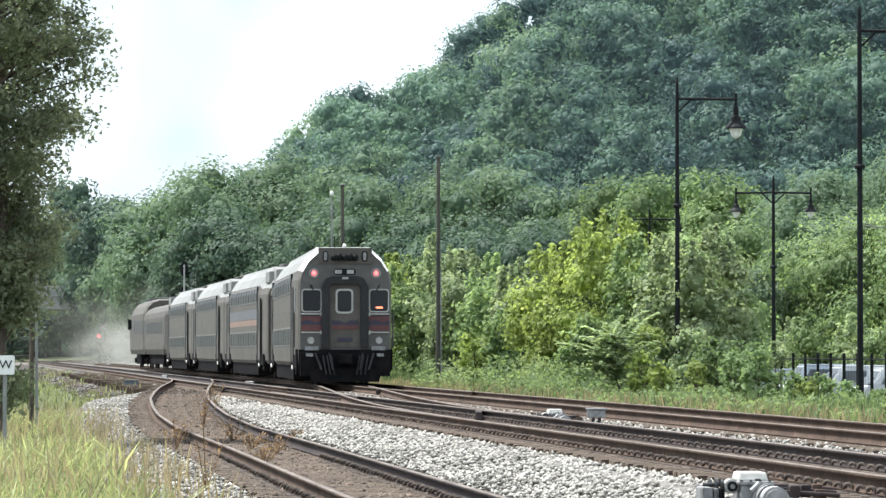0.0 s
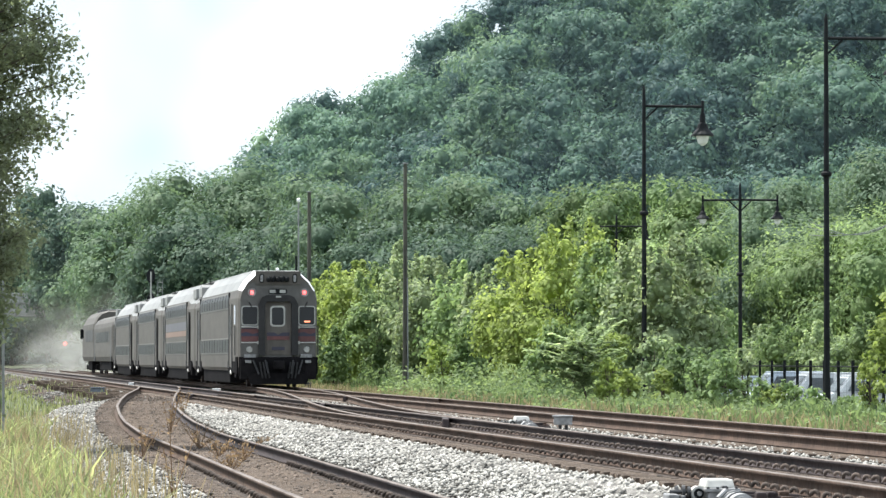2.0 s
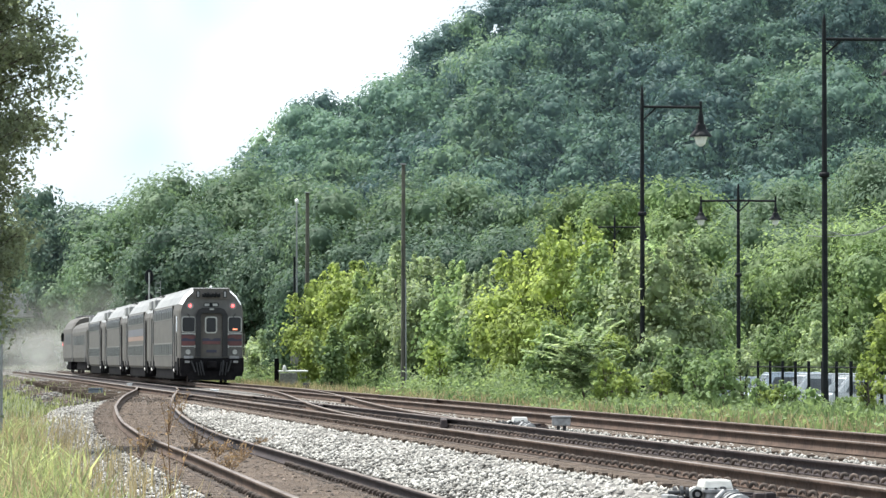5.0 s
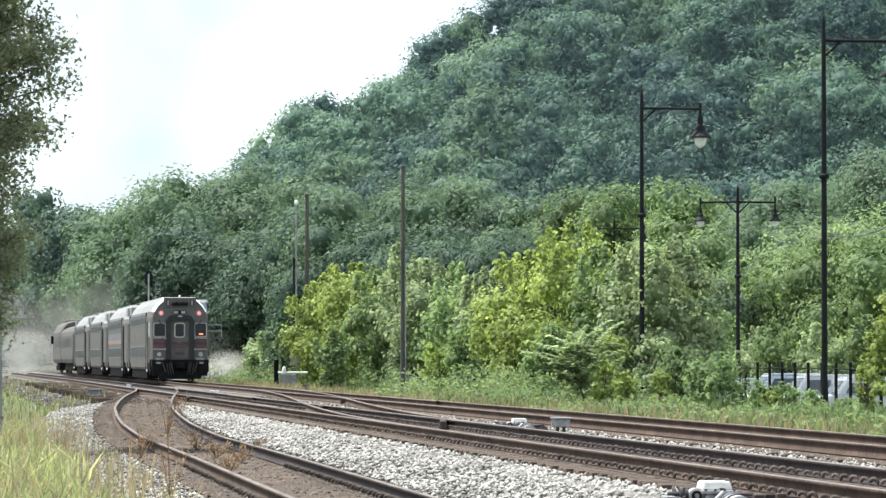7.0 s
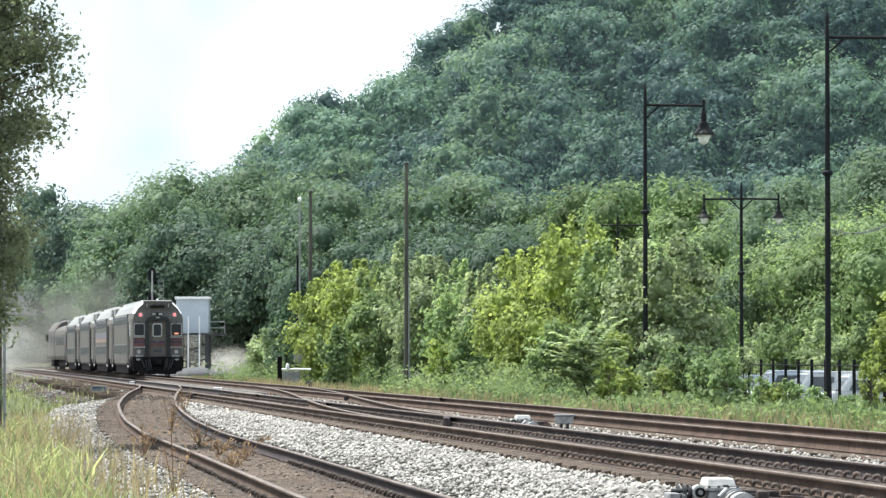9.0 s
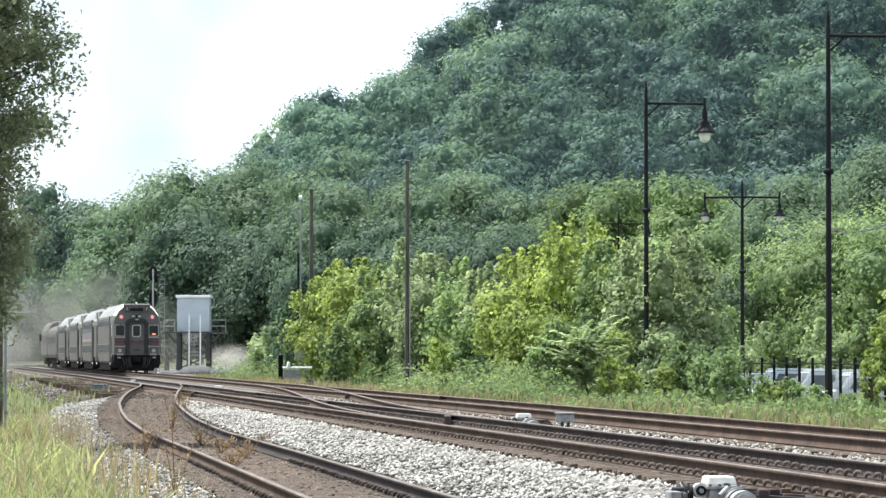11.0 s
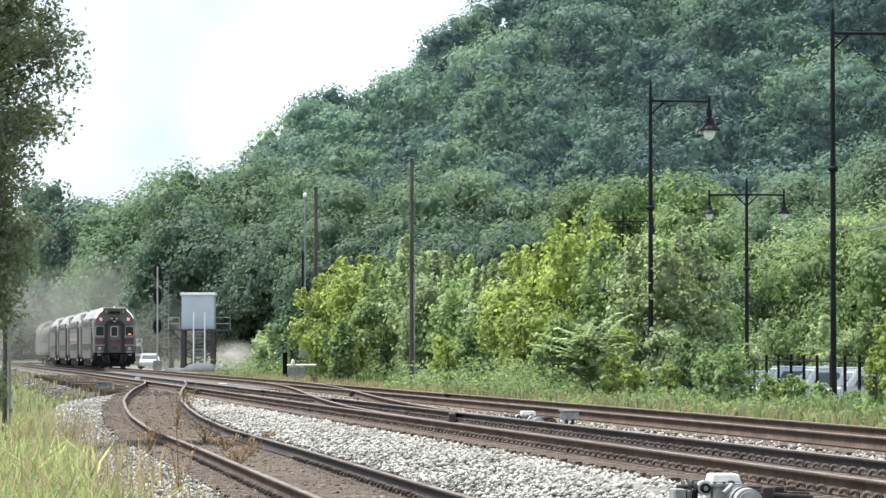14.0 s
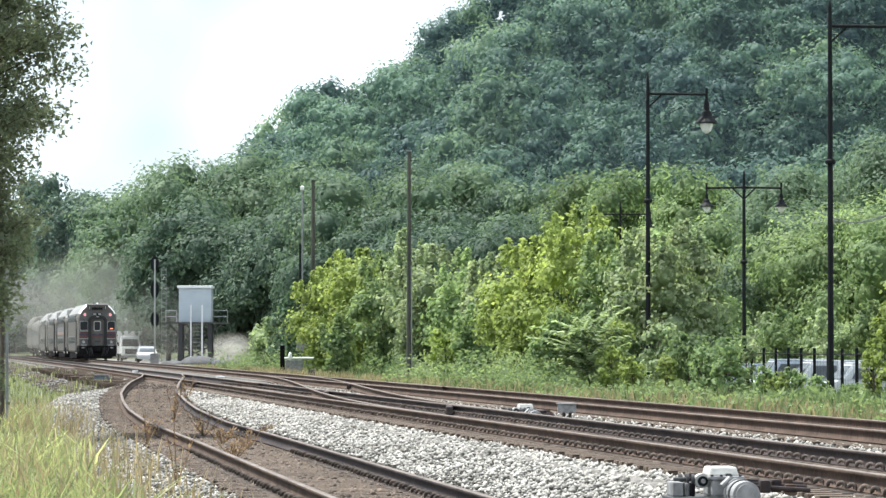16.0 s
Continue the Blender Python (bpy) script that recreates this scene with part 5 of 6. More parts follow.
def poles():
    street_lamp(1139, 132, 9.75, (1,), "tall black street lamp with one hanging lantern", 1.95)
    street_lamp(1462, 109.6, 10.2, (1,), "tall black street lamp with one hanging lantern", 1.95)
    street_lamp(1309, 160, 7.75, (-1, 1), "black twin-arm street lamp with two lanterns", 1.5)
    street_lamp(1090, 225, 8.85, (-1, 1), "distant black twin-arm street lamp", 1.7)
    for bearing, d, top, r, mat, nm, label in ((716, 173.6, 9.6, 0.1, M_POLEWOOD, "utility_pole", "weathered wooden utility pole"), (546, 217.6, 10.2, 0.12, M_POLEWOOD, "utility_pole", "weathered wooden utility pole"),
                                          (-4, 83, 4.0, 0.05, M_BARK, "utility_pole", "thin dark wooden pole beside the tree"),
                                          (527, 214.4, 9.5, 0.05, M_STEEL, "radio_mast", "slim galvanised radio mast")):
        x = far_x(bearing, d)
        g = float(land(x, d))
        root = tagged(new(nm), label, "pole")
        root.location = (x, d, g)
        part("shaft", rod(bmesh.new(), (0, 0, -0.3), (0, 0, top - g), r * 1.15, r * 0.8, 10), mat, root)
        if nm == "radio_mast":
            part("antenna_head", lathe(bmesh.new(), [(0.06, 0), (0.1, 0.06), (0.1, 0.18), (0.04, 0.24)], (0, 0, top - g), 10), M_WHITE, root, "white antenna head")
            part("black_pipe", rod(bmesh.new(), (-0.12, 0, 2.0), (-0.12, 0, 7.0), 0.06), M_BLACK, root)
            part("equipment_box", box(bmesh.new(), -0.3, -0.25, 1.2, 0.2, 0.15, 2.4, 0.03), M_GREYCAST, root)
            part("equipment_box", box(bmesh.new(), 0.15, -0.25, 0.4, 0.5, 0.15, 1.6, 0.03), M_GREYCAST, root)
        else:
            part("cap_plate", box(bmesh.new(), -1.3 * r, -1.3 * r, top - g - 0.02, 1.3 * r, 1.3 * r, top - g + 0.03, 0.01), M_STEEL, root)
            part("conduit", rod(bmesh.new(), (0.12, -0.1, 0), (0.1, -0.08, 5), 0.03), M_STEEL, root)


def fence():
    """An iron fence between the weeds and the car park: posts, rails and thin pickets."""
    root = tagged(new("fence"), "black iron picket fence beside the car park", "fence")
    ys = [88 + 1.83 * k for k in range(42)]
    bm = box(bmesh.new(), -0.042, -0.042, -0.2, 0.042, 0.042, 1.78)
    post = bpy.data.meshes.new("post")
    bm.to_mesh(post)
    bm.free()
    post.materials.append(M_BLACK)
    vs, fs = [], []
    for y in ys:
        x = line_x(26.2, y)
        mesh_part("post", post, root, pose(x, y, float(land(x, y))))
    for a, b in zip(ys, ys[1:]):
        xa, xb = line_x(26.2, a), line_x(26.2, b)
        za, zb = float(land(xa, a)), float(land(xb, b))
        for z in (0.2, 1.6):
            bm = rod(bmesh.new(), (xa, a, za + z), (xb, b, zb + z), 0.02, 0.02, 5)
            part("rail", bm, M_BLACK, root)
        for k in range(1, 9):
            s = k / 9
            x, y, z = xa + (xb - xa) * s, a + (b - a) * s, za + (zb - za) * s
            i = len(vs)
            for zz in (z + 0.1, z + 1.72):
                vs += [(x - 0.0025, y - 0.0025, zz), (x + 0.0025, y - 0.0025, zz), (x + 0.0025, y + 0.0025, zz), (x - 0.0025, y + 0.0025, zz)]
            fs += [(i + q, i + (q + 1) % 4, i + 4 + (q + 1) % 4, i + 4 + q) for q in range(4)]
    mesh_part("picket", quick_mesh("picket", vs, fs, M_BLACK), root)["kind"] = "stuff"


def vehicle(name, x, y, yaw, paint, label, tall=1.5, z=None, length=4.6):
    root = tagged(new(name), label, "car", "parked cars")
    root.matrix_basis = pose(x, y, float(land(x, y)) if z is None else z, 0, 0, yaw)
    k = length / 4.6
    low = [(-2.3 * k, 0.35), (2.3 * k, 0.35), (2.3 * k, 0.72), (2.05 * k, 0.86), (1.1 * k, 0.98), (-2.1 * k, 1.02), (-2.3 * k, 0.8)]
    bm = slab(bmesh.new(), low, -0.88, 0.88)
    bmesh.ops.bevel(bm, geom=bm.edges[:], offset=0.06, segments=2, affect="EDGES")
    part("body", bm, paint, root)
    cabin = [(-2.0 * k, 0.98), (1.0 * k, 0.98), (0.3 * k, tall), (-1.5 * k, tall)]
    bm = bmesh.new()
    ring0 = [bm.verts.new((a, -0.84 if b < 1.1 else -0.66, b)) for a, b in cabin]
    ring1 = [bm.verts.new((a, 0.84 if b < 1.1 else 0.66, b)) for a, b in cabin]
    bm.faces.new(ring0), bm.faces.new(ring1[::-1])
    for i in range(4):
        bm.faces.new((ring0[i], ring1[i], ring1[(i + 1) % 4], ring0[(i + 1) % 4]))
    bmesh.ops.bevel(bm, geom=bm.edges[:], offset=0.05, segments=2, affect="EDGES")
    part("cabin", bm, paint, root)
    for sy in (-1, 1):
        for a0, a1, t0, t1 in ((-1.62, -0.7, -1.38, -0.7), (-0.52, 0.72, -0.52, 0.25)):
            bm = bmesh.new()
            q = [bm.verts.new((a * k, sy * (0.85 if z < 1.2 else 0.685), z)) for a, z in ((a0, 1.06), (a1, 1.06), (t1, tall - 0.1), (t0, tall - 0.1))]
            bm.faces.new(q)
            bmesh.ops.solidify(bm, geom=bm.faces[:], thickness=0.01)
            part("side_window", bm, M_CARGLASS, root)
    for a, b in ((1.02, 0.36), (-2.02, -1.56)):
        bm = bmesh.new()
        q = [bm.verts.new((x * k, y, z)) for x, y, z in ((a, -0.72, 1.04), (a, 0.72, 1.04), (b, 0.58, tall - 0.07), (b, -0.58, tall - 0.07))]
        bm.faces.new(q)
        bmesh.ops.solidify(bm, geom=bm.faces[:], thickness=0.01)
        part("windscreen", bm, M_CARGLASS, root)
    part("roof", box(bmesh.new(), -1.5 * k, -0.64, tall - 0.04, 0.3 * k, 0.64, tall + 0.03, 0.03), paint, root)
    for sx in (-1.4 * k, 1.4 * k):
        for sy in (-1, 1):
            wheel = part("wheel", rod(bmesh.new(), (sx, sy * 0.7, 0.33), (sx, sy * 0.9, 0.33), 0.33, 0.33, 16), M_RUBBER, root)
            part("rim", rod(bmesh.new(), (sx, sy * 0.88, 0.33), (sx, sy * 0.91, 0.33), 0.2, 0.2, 12), M_STEEL, wheel)
    for sy in (-1, 1):
        part("pillar", rod(bmesh.new(), (1.0 * k, sy * 0.83, 1.0), (0.3 * k, sy * 0.66, tall - 0.02), 0.04), paint, root)
        part("pillar", rod(bmesh.new(), (-0.6 * k, sy * 0.84, 1.0), (-0.6 * k, sy * 0.67, tall - 0.02), 0.04), paint, root)
        part("headlight", box(bmesh.new(), 2.2 * k, sy * 0.7 - 0.15, 0.62, 2.31 * k, sy * 0.7 + 0.15, 0.74, 0.02), M_LENS, root)


def car_park():
    for bearing, d, paint, label, tall, L in ((1345, 142.4, M_CARSILVER, "silver saloon car parked behind the fence", 1.42, 4.4), (1440, 137.6, M_CARSILVER, "pale silver van parked behind the fence", 1.62, 4.9),
                                         (1500, 132.8, M_CARWHITE, "white car parked behind the fence", 1.6, 4.6), (1575, 128, M_CARWHITE, "white car parked behind the fence", 1.55, 4.6)):
        vehicle("car", far_x(bearing, d), d, 8, paint, label, tall, None, L)


def machine(x, y, z, s, label, side):
    """A switch machine: a cast case with a raised white lid, a round motor, clutch ring, gears, boxes and throw rods to the rails."""
    root = tagged(new("switch_machine"), label, "switch machine")
    root.matrix_basis = pose(x, y, z, 0, 0, 6)
    part("base_plate", box(bmesh.new(), -0.52 * s, -0.3, 0, 0.3 * s, 0.3, 0.05, 0.01), M_DARKGREY, root)
    part("gear_case", box(bmesh.new(), -0.13 * s, -0.2, 0.05, 0.15 * s, 0.24, 0.215 * s, 0.02), M_GREYCAST, root)
    part("flange", box(bmesh.new(), -0.16 * s, -0.22, 0.215 * s, 0.18 * s, 0.26, 0.25 * s, 0.012), M_GREYCAST, root)
    part("lid", box(bmesh.new(), -0.145 * s, -0.16, 0.25 * s, 0.14 * s, 0.24, 0.335 * s, 0.016, (0.88, 0.84)), M_OFFWHITE, root, "chalky white cast lid")
    part("latch", box(bmesh.new(), 0.01 * s, -0.2, 0.235 * s, 0.06 * s, -0.15, 0.275 * s, 0.008), M_DARKGREY, root)
    motor = part("motor", rod(bmesh.new(), (0.12 * s, -0.62, 0.085 * s), (0.12 * s, -0.21, 0.085 * s), 0.13 * s, 0.14 * s, 24), M_GREYCAST, root, "grey round motor housing")
    for k, (r, y0) in enumerate(((0.105, -0.65), (0.145, -0.47), (0.15, -0.3))):
        part("rib", rod(bmesh.new(), (0.12 * s, y0, 0.085 * s), (0.12 * s, y0 + 0.04, 0.085 * s), r * s, r * s, 24), M_DARKGREY if k == 1 else M_GREYCAST, motor)
    for xx, r, yy, zz, mat in ((-0.2, 0.07, -0.1, 0.2, M_OFFWHITE), (-0.2, 0.048, -0.13, 0.2, M_BLACK), (-0.2, 0.022, -0.15, 0.2, M_GREYCAST)):
        part("clutch_ring", rod(bmesh.new(), (xx * s, yy, zz * s), (xx * s, yy + 0.12, zz * s), r * s, r * s, 18), mat, root)
    for k, (xx, r) in enumerate(((-0.285, 0.05), (-0.33, 0.062), (-0.385, 0.055))):
        bm = rod(bmesh.new(), (xx * s - 0.012, -0.05 + 0.05 * k, 0.215 * s), (xx * s + 0.012, -0.05 + 0.05 * k, 0.215 * s), r * s, r * s, 14)
        part("gear", bm, M_DARKGREY, root)
        part("bearing", box(bmesh.new(), xx * s - 0.025, -0.12 + 0.05 * k, 0.05, xx * s + 0.012, 0.06 + 0.05 * k, 0.18 * s, 0.01), M_GREYCAST if k == 1 else M_UNDER, root)
    part("shaft", rod(bmesh.new(), (-0.46 * s, 0.0, 0.215 * s), (-0.1 * s, 0.0, 0.215 * s), 0.016), M_DARKGREY, root)
    part("terminal_box", box(bmesh.new(), -0.5 * s, -0.2, 0.05, -0.4 * s, 0.16, 0.195 * s, 0.015), M_GREYCAST, root, "grey terminal box")
    part("crank", rod(bmesh.new(), (-0.06 * s, -0.3, 0.16 * s), (0.03 * s, -0.24, 0.235 * s), 0.02), M_GREYCAST, root)
    for k, yy in enumerate((-0.2, -0.04, 0.12)):
        part("throw_rod", rod(bmesh.new(), (0.14 * s, yy, 0.14 + 0.02 * k), (side, yy + 0.1, 0.1 + 0.02 * k), 0.02), M_RUSTDARK, root)
        part("lug", box(bmesh.new(), side * (0.4 + 0.17 * k), yy - 0.02, 0.08, side * (0.4 + 0.17 * k) + 0.09, yy + 0.11, 0.19, 0.02), M_RUST if k == 2 else M_RUSTDARK, root)
    part("rod_joint", box(bmesh.new(), side * 0.72, -0.1, 0.08, side * 0.72 + 0.1, -0.02, 0.15, 0.015), M_RUST, root)
    for k in range(4):
        part("bolt", rod(bmesh.new(), (-0.13 * s + 0.09 * k * s, -0.215, 0.25 * s), (-0.13 * s + 0.09 * k * s, -0.215, 0.265 * s), 0.012), M_DARKGREY, root)


def machines():
    y = 34.1
    machine(far_x(1268, y), y, -0.25, 0.9, "weathered white and grey switch machine beside the rail", 0.75)
    y = 70.4
    machine(far_x(922, y), y, -0.24, 0.9, "weathered white switch machine between the main tracks", 0.5)
    root = tagged(new("junction_box"), "small grey junction box on short legs by the rail", "junction box")
    root.location = (far_x(995, 69.6), 69.6, -0.24)
    part("case", box(bmesh.new(), -0.16, -0.15, 0.16, 0.16, 0.15, 0.3, 0.02), M_GREYCAST, root)
    part("lid", box(bmesh.new(), -0.18, -0.17, 0.3, 0.18, 0.17, 0.33, 0.01), M_GREYCAST, root)
    for k in (-0.05, 0.06):
        part("leg", rod(bmesh.new(), (k, 0, -0.02), (k, 0, 0.17), 0.03), M_DARKGREY, root)


def track_boxes():
    """Small boxes that stand among the rails."""
    for bearing, d, w, h, mat, label in ((172, 152, 0.28, 0.34, M_BLUEBOX, "blue-grey switch machine box beside the rails"), (382, 149, 0.16, 0.16, M_WHITE, "small white track box between the rails"),
                                    (133, 240, 0.2, 0.2, M_WHITE, "small white track box between the rails"), (232, 190, 0.14, 0.14, M_WHITE, "small white track box between the rails"),
                                    (822, 158, 0.3, 0.12, M_OFFWHITE, "low pale concrete cover in the weeds")):
        root = tagged(new("track_box"), label, "track box", "boxes among the rails")
        x = far_x(bearing, d)
        root.location = (x, d, -0.45 if bearing < 200 else -0.3 if bearing < 800 else float(land(x, d)))
        part("case", box(bmesh.new(), -w, -0.25, 0, w, 0.25, h + 0.06, 0.03, (0.92, 0.92)), mat, root)
        part("lid", box(bmesh.new(), -w * 0.98, -0.26, h + 0.062, w * 0.98, 0.26, h + 0.1, 0.012), mat, root)
        part("conduit", rod(bmesh.new(), (w, 0, 0.06), (w + 0.3, 0.1, 0.0), 0.025), M_DARKGREY, root)


def whistle_post():
    d = 64.0
    x = far_x(-52, d)
    root = tagged(new("whistle_post"), "white whistle board lettered W on a thin post", "sign")
    root.location = (x, d, float(land(x, d)))
    z = 1.08 + (633 - 657) * d / 7040 - float(land(x, d))
    part("post", box(bmesh.new(), -0.03, 0, -0.2, 0.03, 0.05, z + 0.1), M_STEEL, root)
    part("board", slab(bmesh.new(), rounded(-0.16, z - 0.155, 0.16, z + 0.155, 0.03), -0.02, 0.0), M_WHITE, root, "white board")
    cu = bpy.data.curves.new("letter", "FONT")
    cu.body, cu.size, cu.extrude, cu.align_x, cu.align_y = "W", 0.2, 0.003, "CENTER", "CENTER"
    tmp = new("letter_curve", cu)
    me = bpy.data.meshes.new_from_object(tmp.evaluated_get(bpy.context.evaluated_depsgraph_get()))
    bpy.data.objects.remove(tmp)
    me.materials.clear()
    me.materials.append(M_BLACK)
    mesh_part("letter", me, root, pose(0.02, -0.026, z, 90), "black letter W")


def signal_mast():
    d = 339.0
    x = far_x(266, d)
    root = tagged(new("signal_mast"), "tall railway signal with three black oval heads", "railway signal")
    root.location = (x, d, float(land(x, d)))
    part("mast", rod(bmesh.new(), (0, 0, -0.2), (0, 0, 8.9), 0.085, 0.07, 10), M_TRIM, root)
    part("base", box(bmesh.new(), -0.35, -0.35, -0.2, 0.35, 0.35, 0.9, 0.05), M_GREYCAST, root)
    for z in (3.8, 6.35, 8.55):
        hi = 0.78 if 6 < z < 7 else 0.65
        out = [(-0.02 + 0.37 * math.cos(a), z + hi * math.sin(a)) for a in [2 * math.pi * i / 18 for i in range(18)]]
        head = part("signal_head", slab(bmesh.new(), out, 0.12, 0.18), M_BLACK, root, "black oval signal backing")
        for k in (-0.35, 0, 0.35):
            part("hood", rod(bmesh.new(), (0, 0.16, z + k), (0, 0.45, z + k), 0.13, 0.11, 10), M_BLACK, head)
    bm = bmesh.new()
    for s in (0.55, 0.95):
        rod(bm, (s, 0.3, 0), (s, 0.3, 8.2), 0.018)
    for k in range(20):
        rod(bm, (0.55, 0.3, 0.4 + 0.4 * k), (0.95, 0.3, 0.4 + 0.4 * k), 0.018)
    part("ladder", bm, M_STEEL, root)


def cabin_on_stilts():
    d = 330.0
    x = far_x(339, d)
    g = float(land(x, d))
    root = tagged(new("raised_cabin"), "pale blue-grey equipment cabin on a steel stand with stairs", "equipment cabin")
    root.location = (x, d, g)
    part("cabin", box(bmesh.new(), -1.34, -1.3, 3.5, 1.34, 1.3, 6.3, 0.03), M_CABIN, root)
    part("roof", box(bmesh.new(), -1.46, -1.45, 6.3, 1.46, 1.45, 6.52, 0.04), M_WHITE, root, "white flat roof")
    part("deck", box(bmesh.new(), -2.4, -1.7, 3.36, 2.7, 1.6, 3.48, 0.01), M_DARKGREY, root)
    for sx in (-1.22, 1.22):
        for sy in (-1.2, 1.2):
            part("leg", box(bmesh.new(), sx - 0.16, sy - 0.16, -0.2, sx + 0.16, sy + 0.16, 3.36), M_DARKGREY, root)
        part("brace", rod(bmesh.new(), (sx, -1.2, 2.4), (sx * 1.75, -1.2, 3.34), 0.06), M_DARKGREY, root)
    for z0, z1 in ((0.4, 1.5), (1.6, 2.7)):
        part("brace", rod(bmesh.new(), (-1.3, -1.25, z0), (1.3, -1.25, z1), 0.05), M_DARKGREY, root)
        part("brace", rod(bmesh.new(), (-1.3, -1.25, z1), (1.3, -1.25, z0), 0.05), M_DARKGREY, root)
    for sx in (-0.3, 0.62):
        part("stringer", box(bmesh.new(), sx - 0.05, -2.0, 0, sx + 0.05, -1.85, 4.9), M_WHITE, root, "white stair stringer")
    for k in range(11):
        part("tread", box(bmesh.new(), -0.24, -2.05, 0.3 + 0.3 * k, 0.56, -1.8, 0.34 + 0.3 * k), M_STEEL, root)
    for x0, x1 in ((-2.4, -1.5), (1.5, 2.7)):
        for z in (3.95, 4.45):
            part("handrail", rod(bmesh.new(), (x0, -1.65, z), (x1, -1.65, z), 0.035), M_STEEL, root)
        for xx in (x0, x1):
            part("rail_post", rod(bmesh.new(), (xx, -1.65, 3.45), (xx, -1.65, 4.48), 0.035), M_STEEL, root)


def crossing_signal():
    d = 416.0
    x = far_x(121, d)
    root = tagged(new("crossing_signal"), "level crossing signal with crossbuck and lit red lamp", "crossing signal")
    root.location = (x, d, float(land(x, d)))
    part("mast", rod(bmesh.new(), (0, 0, -0.2), (0, 0, 4.6), 0.07), M_STEEL, root)
    for a in (-45, 45):
        bm = box(bmesh.new(), -0.5, -0.1, -0.08, 0.5, -0.06, 0.08)
        part("crossbuck", bm, M_GREYCAST, root).matrix_basis = pose(0.1, 0, 4.4, 0, a, 0)
    for s in (-0.35, 0.35):
        lamp = part("lamp_hood", rod(bmesh.new(), (s, -0.05, 3.4), (s, -0.3, 3.4), 0.22), M_BLACK, root)
        part("lens", rod(bmesh.new(), (s, -0.3, 3.4), (s, -0.32, 3.4), 0.17), M_REDLAMP if s < 0 else M_BLACK, lamp)


def overbridge():
    d = 480.0
    x0, x1 = far_x(-160, d), far_x(118, d)
    root = tagged(new("overbridge"), "grey concrete road bridge over the railway", "bridge", kind="structure")
    part("deck", box(bmesh.new(), x0, d, 6.2, x1, d + 9, 7.7, 0.05), M_CONCRETE, root)
    part("parapet", box(bmesh.new(), x0, d - 0.3, 7.7, x1, d + 0.1, 9.0, 0.04), M_CONCRETE, root)
    part("abutment", box(bmesh.new(), x1 - 0.4, d + 0.2, -1.5, x1 + 2.4, d + 9, 6.3, 0.05), M_CONCRETE, root)
    part("pier", box(bmesh.new(), x0 + 4, d + 2, -1.5, x0 + 5.2, d + 7, 6.25, 0.05), M_CONCRETE, root)


def relay_items():
    d = 209.6
    root = tagged(new("relay_post"), "short dark post with a white bracket by the track", "post")
    root.location = (far_x(492, d), d, float(land(far_x(492, d), d)))
    part("post", box(bmesh.new(), -0.12, -0.12, -0.2, 0.12, 0.12, 1.5, 0.02), M_UNDER, root)
    d = 204.0
    root = tagged(new("equipment_case"), "grey lineside equipment case with pale top rail", "equipment case")
    root.location = (far_x(513, d), d, float(land(far_x(513, d), d)))
    part("case", box(bmesh.new(), -0.45, -0.3, 0, 0.4, 0.3, 0.75, 0.03), M_GREYCAST, root)
    part("rail", rod(bmesh.new(), (-0.5, -0.3, 0.85), (1.0, -0.3, 0.85), 0.05), M_WHITE, root)
    part("lamp", lathe(bmesh.new(), [(0.08, 0.85), (0.1, 0.95), (0.08, 1.1), (0.03, 1.15)], (-0.2, -0.3, 0), 10), M_WHITE, root)
    root = tagged(new("signal_bond_box"), "low dark track box on a stub post", "track box")
    d = 180.0
    root.location = (far_x(544, d), d, float(land(far_x(544, d), d)))
    part("box", box(bmesh.new(), -0.14, -0.12, 0.16, 0.16, 0.12, 0.4, 0.02), M_DARKGREY, root)
    part("stub", rod(bmesh.new(), (0, 0, -0.1), (0, 0, 0.18), 0.05), M_DARKGREY, root)


def dust(label, half, density, seed, material=None):
    """A billow of blown dust: a lumpy rounded body whose thin substance lets what is behind show through."""
    bm = bmesh.new()
    bmesh.ops.create_icosphere(bm, subdivisions=4, radius=1.0)
    for w in bm.verts:
        w.co *= 1 + 0.16 * noise.noise(w.co * 1.6 + Vector((seed, 0, 0)))
    me = bpy.data.meshes.new("dust_cloud")
    bm.to_mesh(me)
    bm.free()
    me.materials.append(material or M_DUST)
    for p in me.polygons:
        p.use_smooth = True
    ob = new("dust_cloud", me)
    ob.scale, ob.color = half, (1, 1, 1, density)
    return tagged(ob, label, "dust cloud", kind="stuff")


def dust_clouds():
    """Dust that the train stirs up: each billow with its place at the start and at the end."""
    made = []
    for k, (p0, p1, d, z0, z1, half, density, label) in enumerate([
            (150, -120, 362, 0.6, 1.6, (5.2, 2.0, 3.8), 0.6, "bright dust thrown up beside the track"),
            (290, 170, 374, 2.4, 4.6, (10.5, 2.5, 7.0), 0.24, "pale dust drifting over the track"),
            (180, 30, 402, 2.4, 4.4, (13.0, 3.0, 6.0), 0.20, "thin haze of dust under the bridge"),
            (406, 398, 350, 0.0, 0.4, (3.2, 1.6, 2.1), 0.8, "bright dust hanging beside the cabin"),
            (352, 305, 364, 1.0, 3.0, (6.5, 2.0, 4.6), 0.30, "thin dust hanging behind the cabin")]):
        ob = dust(label, half, density, 40 + k)
        made.append((ob, (far_x(p0, d), d, z0), (far_x(p1, d), d + 6, z1)))
    return made


def haze_veil():
    """An added see-through shell that lays a blue haze tint over the hillside."""
    ob = dust("added thin blue veil standing in for haze before the hillside", (95, 9, 75), 0.028, 90, M_HAZE)
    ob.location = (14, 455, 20)


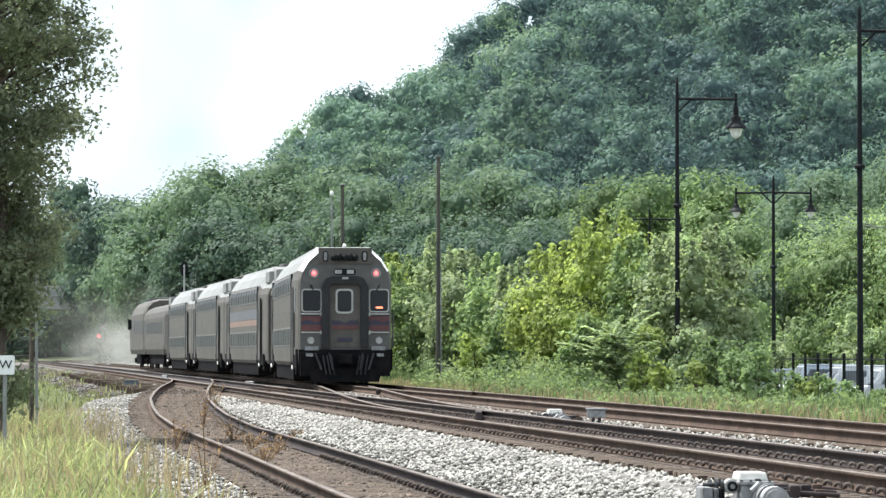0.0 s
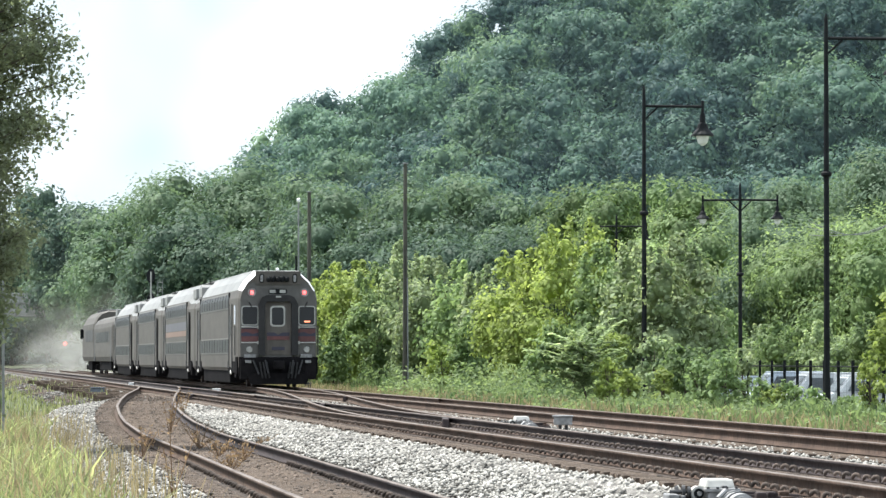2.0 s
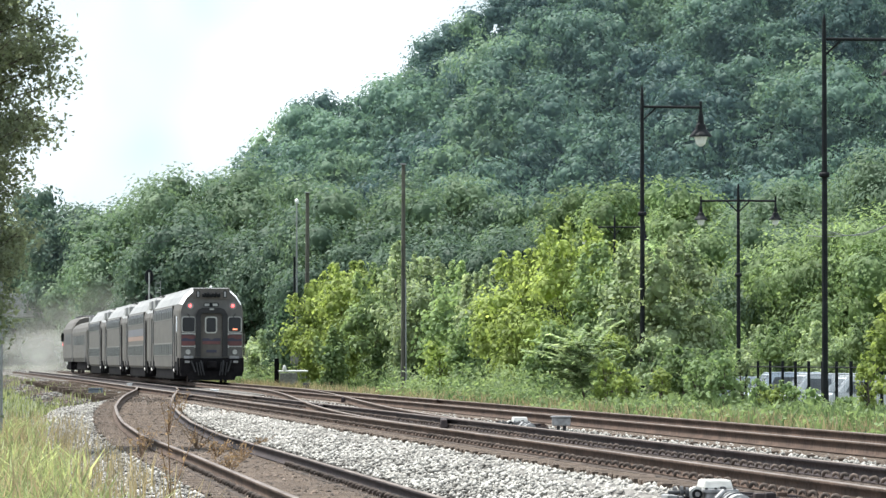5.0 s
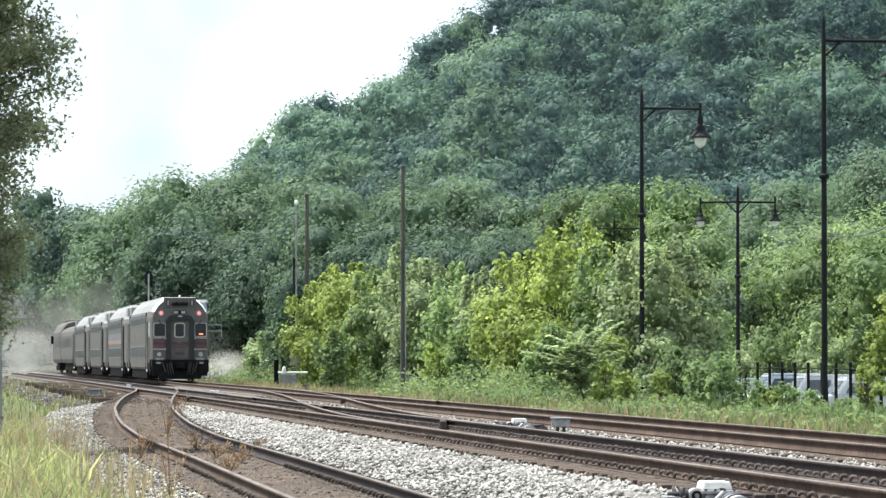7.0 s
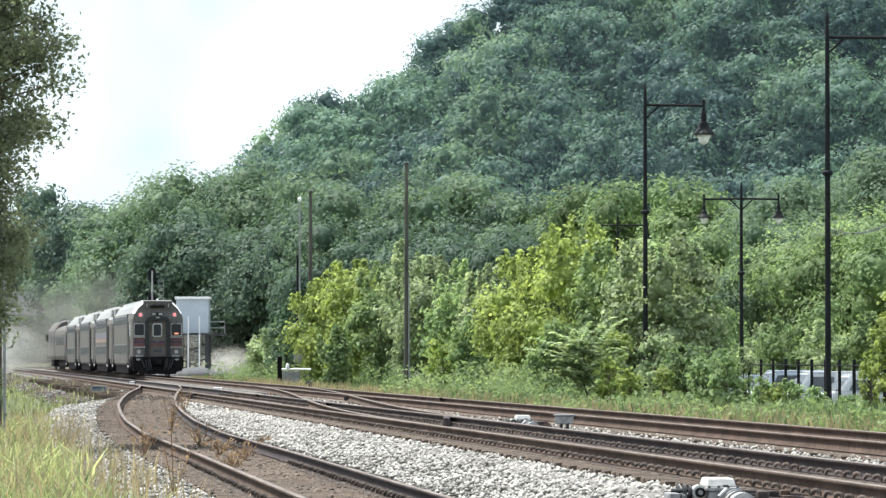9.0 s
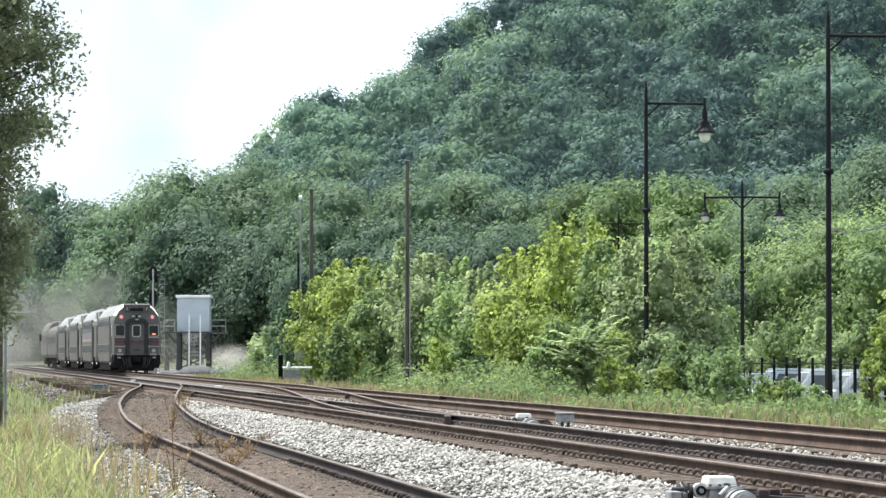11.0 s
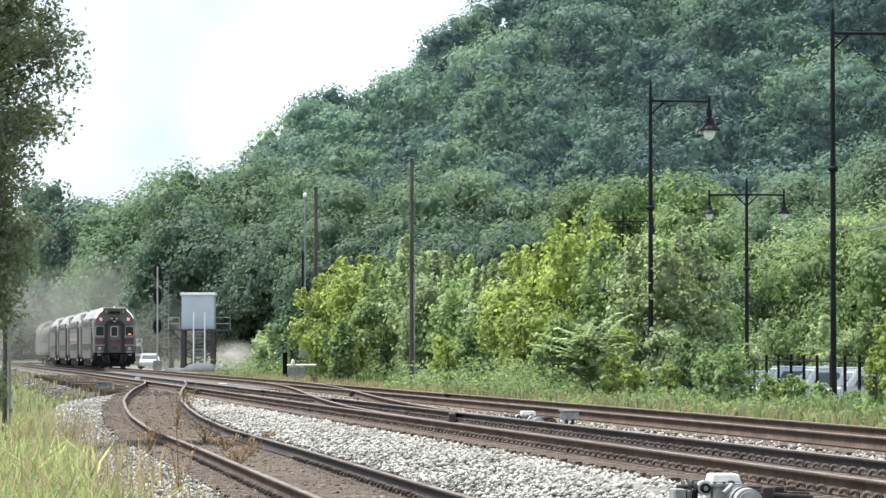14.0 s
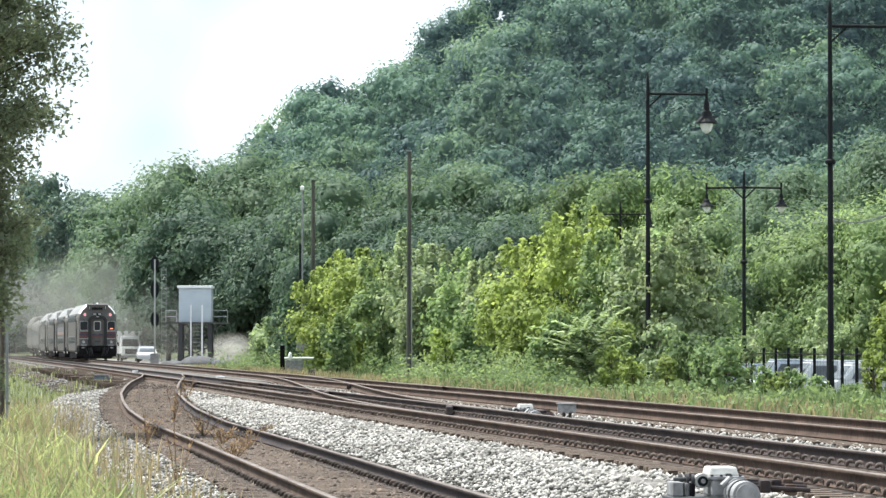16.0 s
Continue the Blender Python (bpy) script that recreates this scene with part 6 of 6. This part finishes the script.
def box_truck(bearing, d, yaw, label, paint):
    """A light truck seen from its front: cab with windscreen, bonnet, box body, lamps and wheels."""
    x = far_x(bearing, d)
    root = tagged(new("truck"), label, "truck")
    root.matrix_basis = pose(x, d, float(land(x, d)), 0, 0, yaw)
    part("cab", box(bmesh.new(), -1.0, -0.9, 0.75, 1.0, 1.2, 2.5, 0.12, (0.85, 0.7)), paint, root)
    part("bonnet", box(bmesh.new(), -0.95, -2.2, 0.6, 0.95, -0.8, 1.45, 0.12), paint, root)
    part("windscreen", box(bmesh.new(), -0.82, -0.92, 1.5, 0.82, -0.72, 2.2, 0.02, (0.9, 1)), M_GLASS, root)
    part("cargo_box", box(bmesh.new(), -1.1, 1.3, 0.8, 1.1, 5.2, 3.0, 0.04), M_WHITE, root)
    part("grille", box(bmesh.new(), -0.6, -2.24, 0.75, 0.6, -2.18, 1.25, 0.01), M_DARKGREY, root)
    part("bumper", box(bmesh.new(), -1.0, -2.35, 0.4, 1.0, -2.15, 0.62, 0.04), M_STEEL, root)
    for s in (-1, 1):
        part("headlight", box(bmesh.new(), s * 0.78 - 0.14, -2.25, 0.9, s * 0.78 + 0.14, -2.19, 1.15, 0.02), M_LENS, root)
        part("mirror", box(bmesh.new(), s * 1.18 - 0.08, -0.7, 1.5, s * 1.18 + 0.08, -0.6, 1.9, 0.02), M_BLACK, root)
        for y in (-1.5, 3.9):
            part("wheel", rod(bmesh.new(), (s * 0.78, y, 0.42), (s * 1.0, y, 0.42), 0.42, 0.42, 16), M_RUBBER, root)


def gravel_yard():
    """The gravel drive behind the cabin, the spoil heap at its foot, and pale stone patches by the siding."""
    ys = np.linspace(264, 448, 24)
    v = [(line_x(u, y), y, float(land(line_x(u, y), y)) + 0.03) for y in ys for u in (16.2, 18, 20, 24, 27)]
    f = [(r * 5 + k, r * 5 + k + 1, r * 5 + k + 6, r * 5 + k + 5) for r in range(23) for k in range(4)]
    tagged(new("gravel_drive", quick_mesh("gravel_drive", v, f, M_GRAVEL)), "pale dusty gravel drive beside the line", "gravel drive", kind="structure")
    d = 318.0
    for bearing, hw, hh in ((345, 1.7, 0.75), (375, 1.5, 0.45), (300, 1.2, 0.35)):
        rng = np.random.default_rng(int(bearing))
        bm = bmesh.new()
        bmesh.ops.create_icosphere(bm, subdivisions=3, radius=1.0)
        for w in bm.verts:
            w.co = Vector((w.co.x * hw, w.co.y * hw, max(w.co.z, -0.1) * hh)) * (1 + 0.12 * noise.noise(w.co * 3 + Vector((bearing, 0, 0))))
        x = far_x(bearing, d)
        root = tagged(new("gravel_heap"), "low heap of grey gravel below the cabin", "gravel heap")
        root.location = (x, d, float(land(x, d)))
        part("gravel_mound", bm, M_HEAP, root, smooth=True)


def cable():
    """A sagging overhead wire crossing beyond the tree."""
    root = tagged(new("overhead_cable"), "thin dark overhead cable in the sky", "cable")
    bm = bmesh.new()
    a, b = Vector((far_x(-140, 170), 170, 8.8)), Vector((far_x(420, 300), 300, 11.5))
    pts = [a.lerp(b, i / 14) - Vector((0, 0, 2.2 * math.sin(math.pi * i / 14))) for i in range(15)]
    for p, q in zip(pts, pts[1:]):
        rod(bm, p, q, 0.012, 0.012, 5)
    part("wire", bm, M_BLACK, root)
    root = tagged(new("service_wires"), "pale service wires slung between the car park trees", "cable")
    for k in (0.0, 0.35, 0.6):
        a, b = Vector((far_x(1430, 168), 168, 6.3 + k)), Vector((far_x(1640, 168), 168, 7.6 + 0.7 * k))
        pts = [a.lerp(b, i / 10) - Vector((0, 0, (0.5 + k) * math.sin(math.pi * i / 10))) for i in range(11)]
        bm = bmesh.new()
        for p, q in zip(pts, pts[1:]):
            rod(bm, p, q, 0.014, 0.014, 5)
        part("wire", bm, M_STEEL, root)


def motions():
    for ob, a, b in DUST:
        walk(ob, [(0, pose(*a)), (16, pose(*b))])
    for car, offset, reach in TRAIN:
        follow(car, offset, reach)


# ---- build ----
ground()
beds()
cab_car = bilevel("cab_car", "grey double-deck cab car with red marker lamps lit", True, 1, M_SILVER)
second = bilevel("double_deck_coach", "grey double-deck coach with faint orange stripe", False, 2, M_ORANGE)
third = bilevel("double_deck_coach", "grey double-deck coach with tinted window bands", False, 3, M_SILVER)
fourth = bilevel("double_deck_coach", "grey double-deck coach with tinted window bands", False, 4, M_SILVER)
fifth = coach()
engine = locomotive()
TRAIN = [(cab_car, 12.7, 9.5), (second, 38.7, 9.5), (third, 64.7, 9.5), (fourth, 90.7, 9.5), (fifth, 116.7, 9.7), (engine, 139.9, 6.6)]
box_truck(222, 389, 8, "white truck with pale box waiting beyond the crossing", M_WHITE)
box_truck(158, 460, 5, "white box truck waiting at the crossing", M_WHITE)
vehicle("car", far_x(252, 362), 362, -84, M_CARWHITE, "white car standing on the gravel drive", 1.5)
DUST = dust_clouds()
haze_veil()
gravel_yard()
poles()
fence()
car_park()
machines()
track_boxes()
whistle_post()
signal_mast()
cabin_on_stilts()
crossing_signal()
overbridge()
relay_items()
cable()
hill_forest()
woods()
bushes()
sumac()
near_tree()
side_trees()
dry_weeds()
grasses()
ballast_stones()
verge_rocks()
tracks()
motions()
